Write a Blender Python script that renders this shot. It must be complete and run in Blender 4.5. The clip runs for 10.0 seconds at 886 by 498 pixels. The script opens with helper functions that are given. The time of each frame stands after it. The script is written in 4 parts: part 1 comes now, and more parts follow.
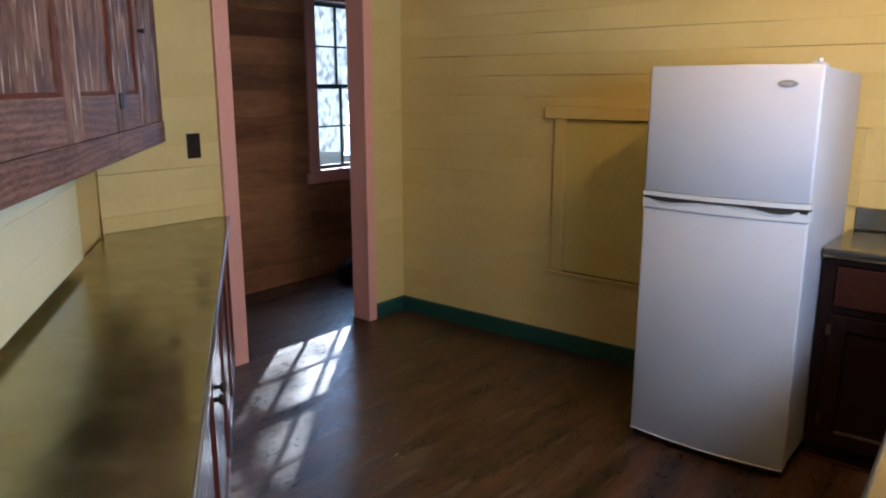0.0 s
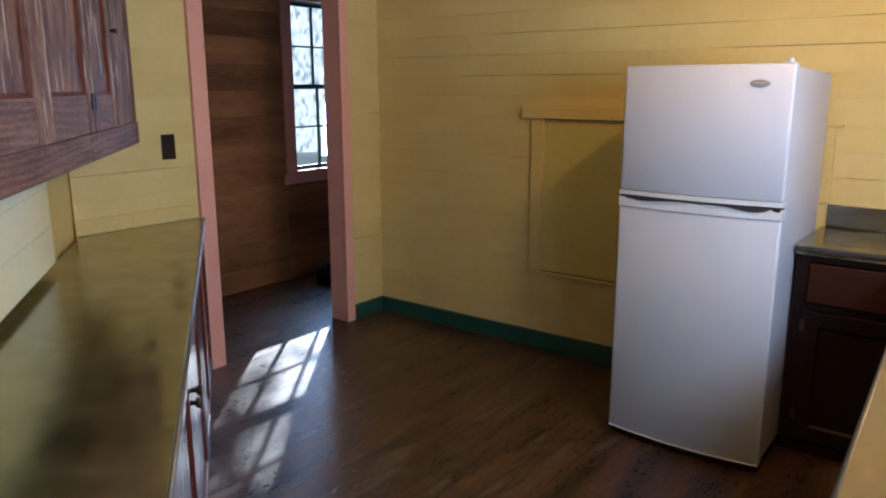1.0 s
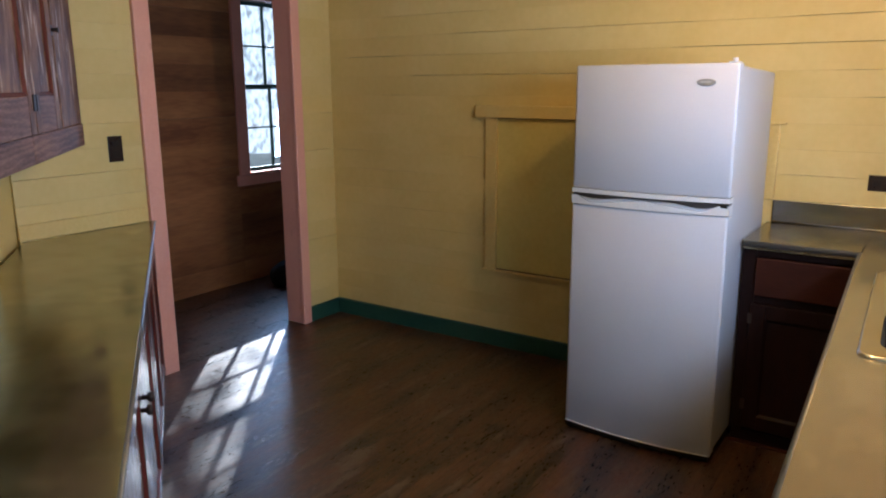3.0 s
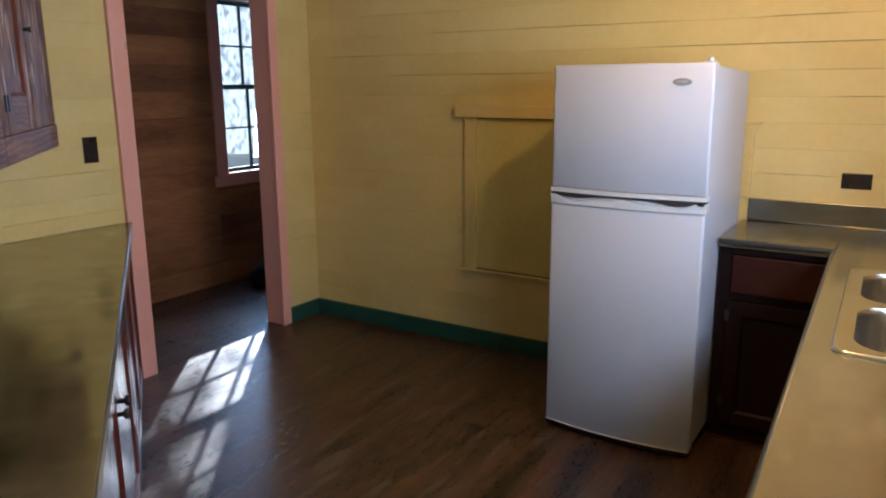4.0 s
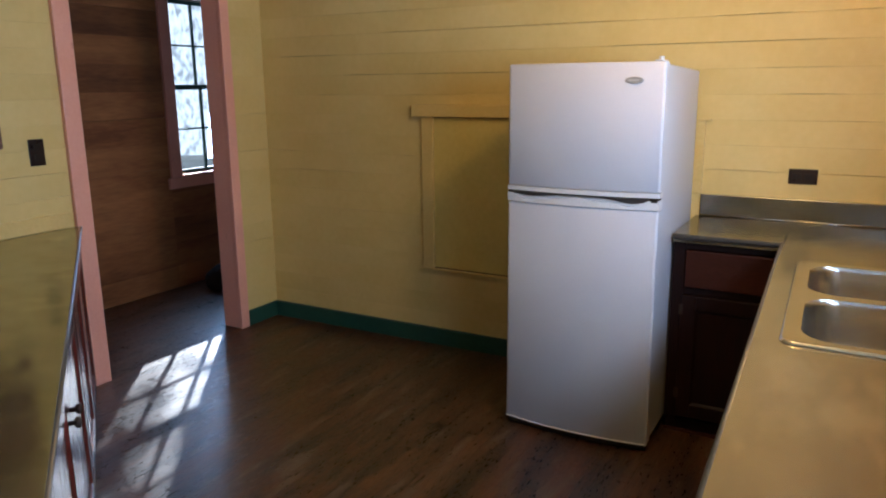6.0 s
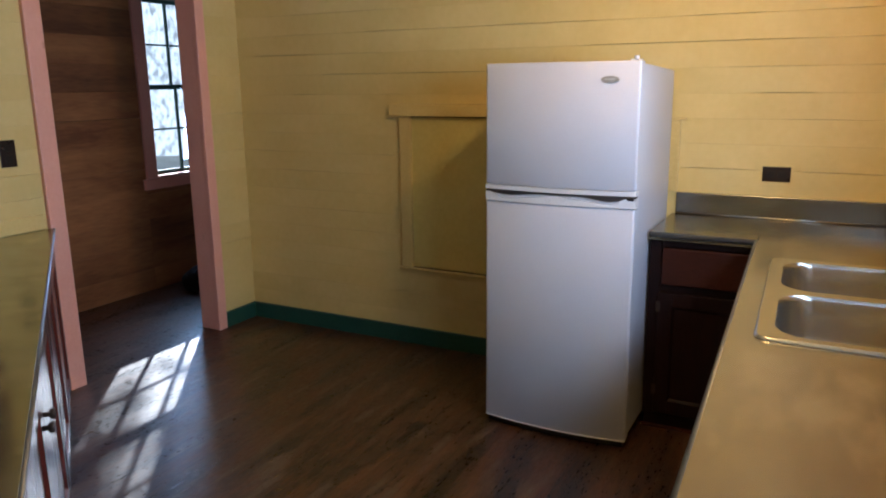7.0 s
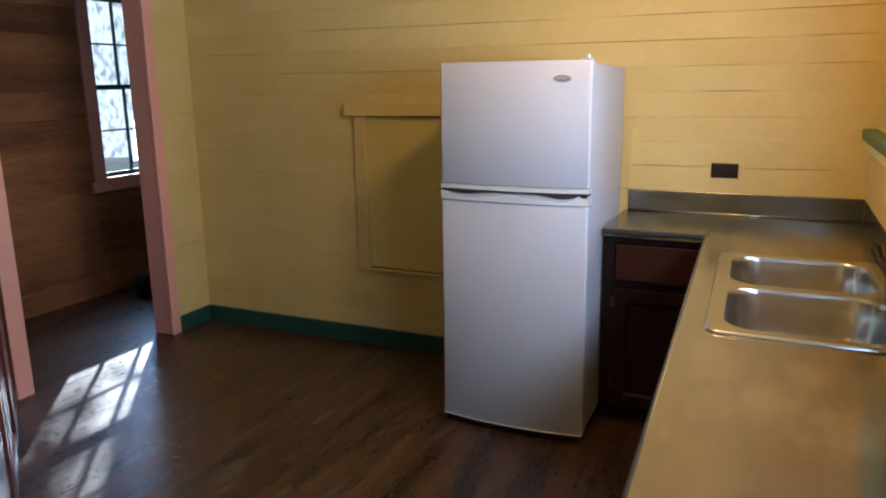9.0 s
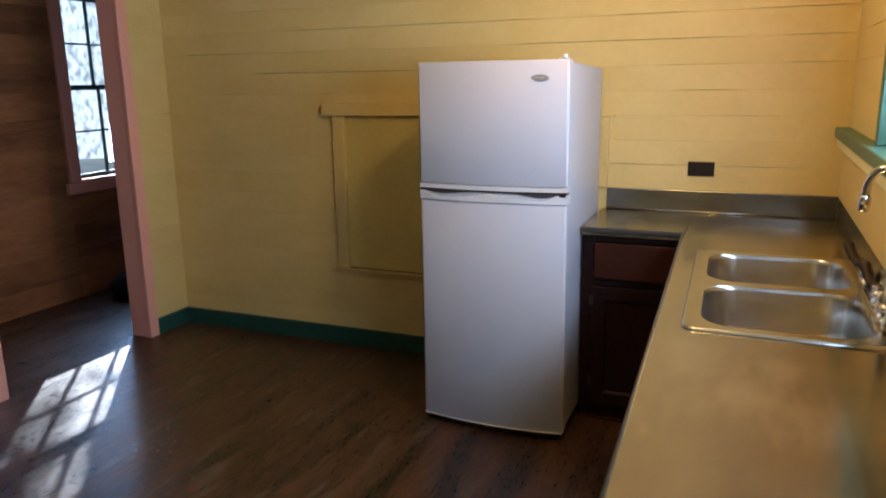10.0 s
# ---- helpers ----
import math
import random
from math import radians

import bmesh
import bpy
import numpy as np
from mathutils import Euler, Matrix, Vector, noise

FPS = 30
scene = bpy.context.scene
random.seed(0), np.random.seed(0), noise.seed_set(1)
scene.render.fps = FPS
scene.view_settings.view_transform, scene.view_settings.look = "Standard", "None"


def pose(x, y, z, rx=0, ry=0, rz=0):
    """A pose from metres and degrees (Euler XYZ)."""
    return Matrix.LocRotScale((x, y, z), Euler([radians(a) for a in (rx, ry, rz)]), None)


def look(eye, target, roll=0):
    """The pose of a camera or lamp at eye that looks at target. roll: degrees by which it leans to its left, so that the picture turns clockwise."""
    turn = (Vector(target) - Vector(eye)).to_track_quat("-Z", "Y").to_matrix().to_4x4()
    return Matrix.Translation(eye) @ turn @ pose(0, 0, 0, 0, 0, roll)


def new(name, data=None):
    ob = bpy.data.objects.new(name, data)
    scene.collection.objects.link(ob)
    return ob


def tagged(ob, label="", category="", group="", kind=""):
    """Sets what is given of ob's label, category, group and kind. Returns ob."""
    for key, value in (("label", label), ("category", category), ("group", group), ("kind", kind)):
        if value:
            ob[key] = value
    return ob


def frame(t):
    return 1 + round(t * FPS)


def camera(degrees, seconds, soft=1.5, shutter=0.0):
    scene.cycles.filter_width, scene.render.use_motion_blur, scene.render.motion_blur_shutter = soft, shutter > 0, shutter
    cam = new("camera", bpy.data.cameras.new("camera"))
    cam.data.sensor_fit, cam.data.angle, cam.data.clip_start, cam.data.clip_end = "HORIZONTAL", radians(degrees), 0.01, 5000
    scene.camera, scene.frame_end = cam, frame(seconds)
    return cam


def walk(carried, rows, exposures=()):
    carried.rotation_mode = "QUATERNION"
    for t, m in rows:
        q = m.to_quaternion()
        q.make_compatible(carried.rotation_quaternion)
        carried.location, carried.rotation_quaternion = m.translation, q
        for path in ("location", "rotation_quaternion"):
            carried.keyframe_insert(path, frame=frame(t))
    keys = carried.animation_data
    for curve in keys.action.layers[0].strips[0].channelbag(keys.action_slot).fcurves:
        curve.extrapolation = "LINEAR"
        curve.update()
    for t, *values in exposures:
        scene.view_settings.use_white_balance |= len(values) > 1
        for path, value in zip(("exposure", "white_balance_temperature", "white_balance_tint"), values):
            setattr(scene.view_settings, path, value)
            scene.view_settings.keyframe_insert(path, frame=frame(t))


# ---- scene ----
# A tripod pan: the lens swings about an upright axis, ARM metres ahead of it.
cam = camera(62.0, 10.0, soft=2.0)
AXIS, ARM = (3.375, -3.717, 1.495), 0.150
TURNS = [  # seconds, yaw, pitch, roll
    (0.0, 39.17, -12.49, -0.01),
    (0.5, 38.33, -12.49, -0.06),
    (1.0, 37.50, -12.49, -0.10),
    (1.5, 36.65, -12.50, -0.14),
    (2.0, 35.78, -12.50, -0.18),
    (2.5, 34.93, -12.51, -0.22),
    (4.0, 32.59, -12.54, -0.33),
    (4.5, 31.81, -12.56, -0.38),
    (5.0, 31.03, -12.57, -0.44),
    (5.5, 30.23, -12.59, -0.49),
    (7.0, 27.79, -12.68, -0.64),
    (7.5, 26.96, -12.71, -0.67),
    (8.0, 26.13, -12.73, -0.71),
    (8.5, 25.31, -12.76, -0.75),
    (9.0, 24.48, -12.78, -0.79),
    (9.5, 23.69, -12.80, -0.84),
    (10.0, 22.93, -12.83, -0.90),
]


def on_tripod(yaw, pitch, roll):
    a = radians(yaw)
    return pose(AXIS[0] - ARM * math.sin(a), AXIS[1] + ARM * math.cos(a), AXIS[2], 0, 0, yaw) @ pose(0, 0, 0, 90 + pitch) @ pose(0, 0, 0, 0, 0, roll)


EXPOSURE = 1.13
KELVIN, TINT = 5750, 11
SINK_W, BACK_W, CEILING_W = 19.5, 13.5, 14.0
walk(cam, [(t, on_tripod(yaw, pitch, roll)) for t, yaw, pitch, roll in TURNS], exposures=[(0.0, EXPOSURE, KELVIN, TINT), (10.0, EXPOSURE, KELVIN, TINT)])

# ---- light ----
SUN_TO = Vector((1.0, -1.22, -0.785)).normalized()      # the way the sunlight travels
world = bpy.data.worlds.new("sky")
scene.world = world
world.use_nodes = True
wn = world.node_tree
sky = wn.nodes.new("ShaderNodeTexSky")
sky.sky_type, sky.sun_disc = "NISHITA", False
sky.sun_elevation = math.asin(-SUN_TO.z)
sky.sun_rotation = math.atan2(-SUN_TO.x, -SUN_TO.y)
wn.nodes["Background"].inputs["Strength"].default_value = 0.08
wn.links.new(sky.outputs[0], wn.nodes["Background"].inputs["Color"])

sun_lamp = bpy.data.lights.new("sun", "SUN")
sun_lamp.energy, sun_lamp.angle, sun_lamp.color = 3.1, radians(0.5), (0.98, 1.0, 0.99)
new("sun", sun_lamp).matrix_world = look((0, 0, 0), SUN_TO)


def window_light(name, eye, target, width, height, watts, color):
    lamp = bpy.data.lights.new(name, "AREA")
    lamp.shape, lamp.size, lamp.size_y, lamp.energy, lamp.color = "RECTANGLE", width, height, watts, color
    ob = new(name, lamp)
    ob.matrix_world = look(eye, target)
    return ob


window_light("sink_window_light", (3.74, -1.90, 1.52), (2.8, -1.86, 1.45), 1.76, 0.46, SINK_W, (0.57, 0.74, 1.0))
bulb = bpy.data.lights.new("ceiling_bulb", "POINT")
bulb.energy, bulb.color, bulb.shadow_soft_size = CEILING_W, (1.0, 0.59, 0.22), 0.06
new("ceiling_bulb", bulb).location = (2.90, -1.42, 2.26)

window_light("back_room_window_light", (-1.262, 0.925, 1.50), (0, 0.60, 1.25), 0.30, 1.20, BACK_W, (0.38, 0.62, 1.0))


# ---- materials ----
def rgb(h):
    c = [int(h[i:i + 2], 16) / 255 for i in (0, 2, 4)]
    return [v / 12.92 if v <= 0.04045 else ((v + 0.055) / 1.055) ** 2.4 for v in c] + [1]


def mat(name, dark, light, rough=(0.4, 0.6), metal=0.0, big=3.0, fine=60.0, stretch=(1, 1, 1), bump=0.15, mix=0.5, coat=0.0, vary=0.0, spec=0.5, wear_or_sheen=None, wear_or_sheen_at=0.68, grain=None, whole=False, span=(0.34, 0.66), speck=0.0, speck_size=70.0):
    """Two colours broken up by noise at two scales, roughness that varies with it and a fine relief."""
    m = bpy.data.materials.new(name)
    m.use_nodes = True
    t = m.node_tree
    b = t.nodes["Principled BSDF"]
    N, L = t.nodes.new, t.links.new
    co = N("ShaderNodeTexCoord")
    mp = N("ShaderNodeMapping")
    mp.inputs["Scale"].default_value = stretch
    if whole:       # one pattern that runs on from piece to piece
        L(N("ShaderNodeNewGeometry").outputs["Position"], mp.inputs["Vector"])
    else:
        L(co.outputs["Object"], mp.inputs["Vector"])
    n1, n2 = N("ShaderNodeTexNoise"), N("ShaderNodeTexNoise")
    n1.inputs["Scale"].default_value, n1.inputs["Detail"].default_value = big, 6
    n2.inputs["Scale"].default_value, n2.inputs["Detail"].default_value = fine, 5
    vec = mp.outputs[0]
    if vary:
        info = N("ShaderNodeObjectInfo")
        sh = N("ShaderNodeVectorMath")
        sh.operation = "MULTIPLY_ADD"
        L(info.outputs["Random"], sh.inputs[0])
        sh.inputs[1].default_value = (37.0, 17.0, 53.0)
        L(vec, sh.inputs[2])
        if not whole:
            vec = sh.outputs[0]
    L(vec, n1.inputs["Vector"]), L(vec, n2.inputs["Vector"])
    mx = N("ShaderNodeMix")
    mx.data_type = "FLOAT"
    mx.inputs[0].default_value = mix
    L(n1.outputs["Fac"], mx.inputs[2]), L(n2.outputs["Fac"], mx.inputs[3])
    fac = mx.outputs[0]
    if grain:
        direction, scale, twist, amount = grain
        wv = N("ShaderNodeTexWave")
        wv.bands_direction = direction
        wv.inputs["Scale"].default_value, wv.inputs["Distortion"].default_value = scale, twist
        wv.inputs["Detail"].default_value, wv.inputs["Detail Scale"].default_value = 3.0, 0.6
        L(vec, wv.inputs["Vector"])
        gm = N("ShaderNodeMix")
        gm.data_type = "FLOAT"
        gm.inputs[0].default_value = amount
        L(fac, gm.inputs[2]), L(wv.outputs["Fac"], gm.inputs[3])
        fac = gm.outputs[0]
    ramp = N("ShaderNodeValToRGB")
    ramp.color_ramp.elements[0].position, ramp.color_ramp.elements[1].position = span
    ramp.color_ramp.elements[0].color, ramp.color_ramp.elements[1].color = dark, light
    L(fac, ramp.inputs[0])
    col = ramp.outputs[0]
    if vary:
        hs = N("ShaderNodeHueSaturation")
        mr = N("ShaderNodeMapRange")
        mr.inputs[3].default_value, mr.inputs[4].default_value = 1 - vary, 1 + vary
        L(info.outputs["Random"], mr.inputs[0])
        L(mr.outputs[0], hs.inputs["Value"])
        L(col, hs.inputs["Color"])
        col = hs.outputs[0]
    if wear_or_sheen:
        n3 = N("ShaderNodeTexNoise")
        n3.inputs["Scale"].default_value, n3.inputs["Detail"].default_value = big * 1.7, 9
        L(vec, n3.inputs["Vector"])
        r3 = N("ShaderNodeMapRange")
        r3.inputs[1].default_value, r3.inputs[2].default_value = wear_or_sheen_at, wear_or_sheen_at + 0.1
        L(n3.outputs["Fac"], r3.inputs[0])
        wm = N("ShaderNodeMix")
        wm.data_type = "RGBA"
        L(r3.outputs[0], wm.inputs[0]), L(col, wm.inputs[6])
        wm.inputs[7].default_value = wear_or_sheen
        col = wm.outputs[2]
    L(col, b.inputs["Base Color"])
    rr = N("ShaderNodeMapRange")
    rr.inputs[1].default_value, rr.inputs[2].default_value = 0.3, 0.7
    rr.inputs[3].default_value, rr.inputs[4].default_value = rough
    height = fac
    if speck:       # a fine uneven finish
        n4 = N("ShaderNodeTexNoise")
        n4.inputs["Scale"].default_value, n4.inputs["Detail"].default_value = speck_size, 3
        L(vec, n4.inputs["Vector"])
        sm = N("ShaderNodeMix")
        sm.data_type = "FLOAT"
        sm.inputs[0].default_value = speck
        L(fac, sm.inputs[2]), L(n4.outputs["Fac"], sm.inputs[3])
        height = sm.outputs[0]
        rr.inputs[1].default_value, rr.inputs[2].default_value = 0.40, 0.60
    L(height, rr.inputs[0]), L(rr.outputs[0], b.inputs["Roughness"])
    b.inputs["Metallic"].default_value = metal
    b.inputs["Coat Weight"].default_value = coat
    b.inputs["Coat Roughness"].default_value = 0.18
    b.inputs["Specular IOR Level"].default_value = spec
    if bump:
        bp = N("ShaderNodeBump")
        bp.inputs["Strength"].default_value, bp.inputs["Distance"].default_value = bump, 0.004
        L(height, bp.inputs["Height"]), L(bp.outputs[0], b.inputs["Normal"])
    return m


YELLOW = mat("yellow_paint", rgb("dac178"), rgb("e5ce89"), (0.42, 0.6), big=2.2, fine=30, bump=0.03, mix=0.3, vary=0.02)
HATCH_PAINT = mat("olive_yellow_paint", rgb("d5c16f"), rgb("dfcc7c"), (0.4, 0.55), big=3, fine=40, bump=0.05)
YELLOW_TRIM = mat("yellow_trim_paint", rgb("dabf75"), rgb("e4cb85"), (0.36, 0.5), big=3, fine=70, bump=0.08, vary=0.02)
# Paler than the wall yellow; holds the window light on the splash panel.
PALE = mat("lightened_cream_paint", rgb("e2daa8"), rgb("ebe4b6"), (0.4, 0.55), big=3, fine=60, bump=0.08, vary=0.02)
GAP = mat("dark_joint", rgb("5e4826"), rgb("6d5630"), (0.8, 0.9), bump=0)
PINK = mat("pink_paint", rgb("eba995"), rgb("f2b5a0"), (0.35, 0.5), big=4, fine=60, bump=0.12, wear_or_sheen=rgb("b06a5e"), wear_or_sheen_at=0.70)
GREEN = mat("green_paint", rgb("20493f"), rgb("295649"), (0.3, 0.5), big=5, fine=60, bump=0.12, vary=0.03)
SILL_GREEN = mat("faded_green_paint", rgb("3f6450"), rgb("4c725c"), (0.35, 0.5), big=5, fine=60, bump=0.12)
# Light brown and pale streaks put varnish sheen, and scuffs, into the colour.
STAINED = mat("dark_stained_wood", rgb("4a2c1f"), rgb("93705a"), (0.52, 0.74), big=4, fine=30, stretch=(6, 6, 0.9), bump=0.25, mix=0.5, spec=0.04, vary=0.10, grain=("DIAGONAL", 2.3, 9.0, 0.12), wear_or_sheen=rgb("bba392"), wear_or_sheen_at=0.58, span=(0.36, 0.66))
STAINED_GLOSS = mat("glossy_dark_wood", rgb("200d07"), rgb("4a2415"), (0.29, 0.48), big=5, fine=40, stretch=(7, 7, 0.45), bump=0.3, mix=0.5, coat=0.9, spec=0.5, vary=0.12)
# Darker, plainer version of the stained wood, used on the corner cabinet only.
STAINED_DEEP = mat("near_black_stained_wood", rgb("120605"), rgb("220e09"), (0.4, 0.6), big=4, fine=30, stretch=(4, 4, 0.6), bump=0.2, mix=0.5, spec=0.2)
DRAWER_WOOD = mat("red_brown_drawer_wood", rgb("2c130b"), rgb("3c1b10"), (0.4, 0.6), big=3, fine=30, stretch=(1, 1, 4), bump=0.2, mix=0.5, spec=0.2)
STAINED_H = mat("dark_stained_wood_across", rgb("543325"), rgb("947160"), (0.50, 0.74), big=4, fine=30, stretch=(1.0, 1.0, 6), bump=0.25, mix=0.5, spec=0.04, vary=0.10, grain=("Z", 2.6, 14.0, 0.13), span=(0.36, 0.66))
STAINED_RED = mat("red_brown_stained_edge", rgb("4c1c13"), rgb("672a1e"), (0.34, 0.5), big=5, fine=40, stretch=(5, 5, 1), bump=0.2, coat=0.05, spec=0.35)
ROUGH_WOOD = mat("brown_board_wood", rgb("704222"), rgb("aa7443"), (0.5, 0.7), big=2.2, fine=20, stretch=(1, 0.5, 3.0), bump=0.12, mix=0.28, vary=0.24)
STEEL = mat("brushed_steel", rgb("8a8068"), rgb("a39878"), (0.165, 0.266), metal=0.86, big=3.0, fine=14, stretch=(1, 0.4, 1), bump=0, mix=0.35, speck=0.5, speck_size=6.0, wear_or_sheen=rgb("aca182"), wear_or_sheen_at=0.54)
STEEL_UP = mat("dull_steel", rgb("8a8985"), rgb("999893"), (0.20, 0.262), metal=1.0, big=1.6, fine=9, bump=0, mix=0.3)
STEEL_LEFT = mat("worn_steel", rgb("868059"), rgb("aaa27c"), (0.13, 0.27), metal=0.86, big=2.4, fine=9, bump=0, mix=0.35, speck=0.55, speck_size=7.0, wear_or_sheen=rgb("b2aa84"), wear_or_sheen_at=0.57)
STEEL_EDGE = mat("dull_steel_edge", rgb("6a675f"), rgb("767269"), (0.40, 0.5), metal=0.8, bump=0)
BOWL = mat("sink_steel", rgb("b4b1a8"), rgb("c4c1b8"), (0.15, 0.25), metal=1.0, big=2, fine=12, bump=0)
CHROME = mat("chrome", rgb("d8d8d8"), rgb("e6e6e6"), (0.05, 0.1), metal=1.0, bump=0)
WHITE = mat("white_enamel", rgb("bfc0c6"), rgb("c8c9cf"), (0.3, 0.38), big=6, fine=420, bump=0.05, mix=0.8)
WHITE_TRIM = mat("white_plastic", rgb("d2d2d2"), rgb("dcdcdc"), (0.25, 0.35), big=6, fine=200, bump=0.02)
GREY_PLASTIC = mat("grey_plastic", rgb("2e2a28"), rgb("3a3533"), (0.4, 0.55), bump=0.03)
BADGE = mat("badge_metal", rgb("8a8782"), rgb("9c9993"), (0.35, 0.5), metal=0.1, bump=0)
BADGE_INK = mat("pale_badge_print", rgb("a8a6a0"), rgb("b4b2ac"), (0.4, 0.5), bump=0)
BLACK = mat("black_plastic", rgb("120d0a"), rgb("1d1611"), (0.3, 0.5), bump=0.03)
BROWN_PLATE = mat("brown_plastic", rgb("20130d"), rgb("2c1c14"), (0.25, 0.35), bump=0.02)
FABRIC = mat("black_cloth", rgb("080809"), rgb("131316"), (0.8, 0.95), big=8, fine=200, bump=0.3)
BRASS = mat("dark_iron", rgb("2c2018"), rgb("402f24"), (0.55, 0.72), metal=0.3, bump=0.1)
PLASTER = mat("pale_ceiling_paint", rgb("cdbf95"), rgb("d8cba2"), (0.6, 0.8), big=3, fine=50, bump=0.1)
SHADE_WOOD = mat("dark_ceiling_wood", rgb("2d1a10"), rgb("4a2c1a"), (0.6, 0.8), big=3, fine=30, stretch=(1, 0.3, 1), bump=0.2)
FLOOR = mat("brown_floor", rgb("130904"), rgb("512f15"), (0.27, 0.50), big=3.4, fine=22, stretch=(2.6, 0.5, 1.0), bump=0.34, mix=0.42, spec=1.0, span=(0.40, 0.60), speck=0.6, speck_size=48.0, vary=0.18, wear_or_sheen=rgb("544232"), wear_or_sheen_at=0.565, whole=True)
FLOOR_REST = mat("brown_floor_strips", rgb("130904"), rgb("512f15"), (0.27, 0.50), big=3.4, fine=22, stretch=(2.6, 0.5, 1.0), bump=0.34, mix=0.42, spec=1.0, span=(0.40, 0.60), speck=0.6, speck_size=48.0, wear_or_sheen=rgb("544232"), wear_or_sheen_at=0.565, whole=True)
EARTH = mat("leaf_litter", rgb("a9a596"), rgb("cfcabd"), (0.8, 0.95), big=1.5, fine=20, bump=0.4)
BARK = mat("bark", rgb("4a4038"), rgb("7a6c5e"), (0.8, 0.95), big=6, fine=30, stretch=(3, 3, 0.6), bump=0.5)
LEAF = mat("leaves", rgb("5a6440"), rgb("84866a"), (0.5, 0.7), big=6, fine=30, bump=0.1)

GLASS = bpy.data.materials.new("window_glass")
GLASS.use_nodes = True
gb = GLASS.node_tree.nodes["Principled BSDF"]
gb.inputs["Transmission Weight"].default_value, gb.inputs["Roughness"].default_value, gb.inputs["IOR"].default_value = 1.0, 0.02, 1.45


# ---- building helpers ----
def thing(name, at, label="", category="", group="", kind=""):
    ob = new(name)
    ob.location = at
    ob.empty_display_size = 0.1
    ob["base"] = list(at)
    return tagged(ob, label, category, group, kind)


def part(name, bm, material, parent=None, label="", smooth=False):
    """Links a bmesh, given in world coordinates, as one mesh under a thing or a part."""
    me = bpy.data.meshes.new(name)
    bmesh.ops.recalc_face_normals(bm, faces=bm.faces)
    for f in bm.faces:
        f.smooth = f.normal.y < -0.9 if smooth == "front" else smooth
    bm.to_mesh(me)
    bm.free()
    me.materials.append(material)
    ob = new(name, me)
    if parent is not None:
        ob.parent = parent
        if parent.type == "EMPTY":
            ob.matrix_parent_inverse = Matrix.Translation(parent.location).inverted()
    if label:
        ob["label"] = label
    return ob


def box(lo, hi, bevel=0.0, m=None, segs=2, bm=None):
    own = bm is None
    bm = bm or bmesh.new()
    g = bmesh.ops.create_cube(bm, size=1.0)
    c, s = [(a + b) / 2 for a, b in zip(lo, hi)], [abs(b - a) for a, b in zip(lo, hi)]
    for v in g["verts"]:
        v.co = Vector([c[i] + v.co[i] * s[i] for i in range(3)])
    if bevel and own:
        bmesh.ops.bevel(bm, geom=bm.edges[:], offset=min(bevel, min(s) * 0.45), segments=segs, affect="EDGES", profile=0.5)
    if m is not None:
        bm.transform(m)
    return bm


def slab(points, z0, z1, bevel=0.0):
    """A flat plate with the given plan."""
    bm = bmesh.new()
    f = bm.faces.new([bm.verts.new((x, y, z0)) for x, y in points])
    up = bmesh.ops.extrude_face_region(bm, geom=[f])
    for v in up["geom"]:
        if isinstance(v, bmesh.types.BMVert):
            v.co.z = z1
    if bevel:
        bmesh.ops.bevel(bm, geom=bm.edges[:], offset=bevel, segments=2, affect="EDGES", profile=0.5)
    return bm


def tube(path, radii, sides=12, m=None):
    """A round rod along a path, with its radius at each point."""
    bm = bmesh.new()
    rings = []
    up = Vector((0.13, 0.21, 0.97)).normalized()
    for i, p in enumerate(path):
        a, b = Vector(path[max(i - 1, 0)]), Vector(path[min(i + 1, len(path) - 1)])
        d = (b - a).normalized()
        u = d.cross(up)
        u = u.normalized() if u.length > 1e-3 else Vector((1, 0, 0))
        w = d.cross(u)
        r = radii[i] if hasattr(radii, "__len__") else radii
        rings.append([bm.verts.new(Vector(p) + r * (math.cos(k * math.tau / sides) * u + math.sin(k * math.tau / sides) * w)) for k in range(sides)])
    for a, b in zip(rings, rings[1:]):
        for k in range(sides):
            bm.faces.new((a[k], a[(k + 1) % sides], b[(k + 1) % sides], b[k]))
    bm.faces.new(rings[0][::-1]), bm.faces.new(rings[-1])
    if m is not None:
        bm.transform(m)
    return bm


def board(length, height, thick, seed, gap=0.004, steps=36, spans=None):
    """A painted wall board from (0, 0, 0) along x, facing -y; its lower edge shrinks back from the next board by a gap that comes and goes."""
    bm = bmesh.new()
    rows = []
    for i in range(steps + 1):
        x = length * i / steps
        g = noise.noise((x * 0.9 + seed * 7.3, seed * 3.1, 0.5)) + 0.25 * noise.noise((x * 5 + seed * 2.7, seed, 3.5))
        g = 0.0003 + gap * max(0.0, min(1.0, (g - 0.04) * 5))
        if spans is not None:
            g = 0.0002
            for a, b, wide in spans:
                g = max(g, 0.72 * wide * max(0.0, min(1.0, (x - a) * 9 + 0.3, (b - x) * 9 + 0.3)) * (0.8 + 0.5 * noise.noise((x * 4, seed, 1.5))))
        bow = 0.0010 * noise.noise((x * 1.3, seed * 5.7, 8.2))
        e = 0.0012
        prof = [(thick - 0.001, g), (bow - 0.0, g), (bow - 0.0, g + 0.0004), (bow - e * 0.6, g + e), (bow - e * 0.6, height - e), (bow, height), (thick - 0.001, height)]
        rows.append([bm.verts.new((x, y, z)) for y, z in prof])
    for a, b in zip(rows, rows[1:]):
        for k in range(len(a) - 1):
            bm.faces.new((a[k], b[k], b[k + 1], a[k + 1]))
    bm.faces.new(rows[0]), bm.faces.new(rows[-1][::-1])
    return bm


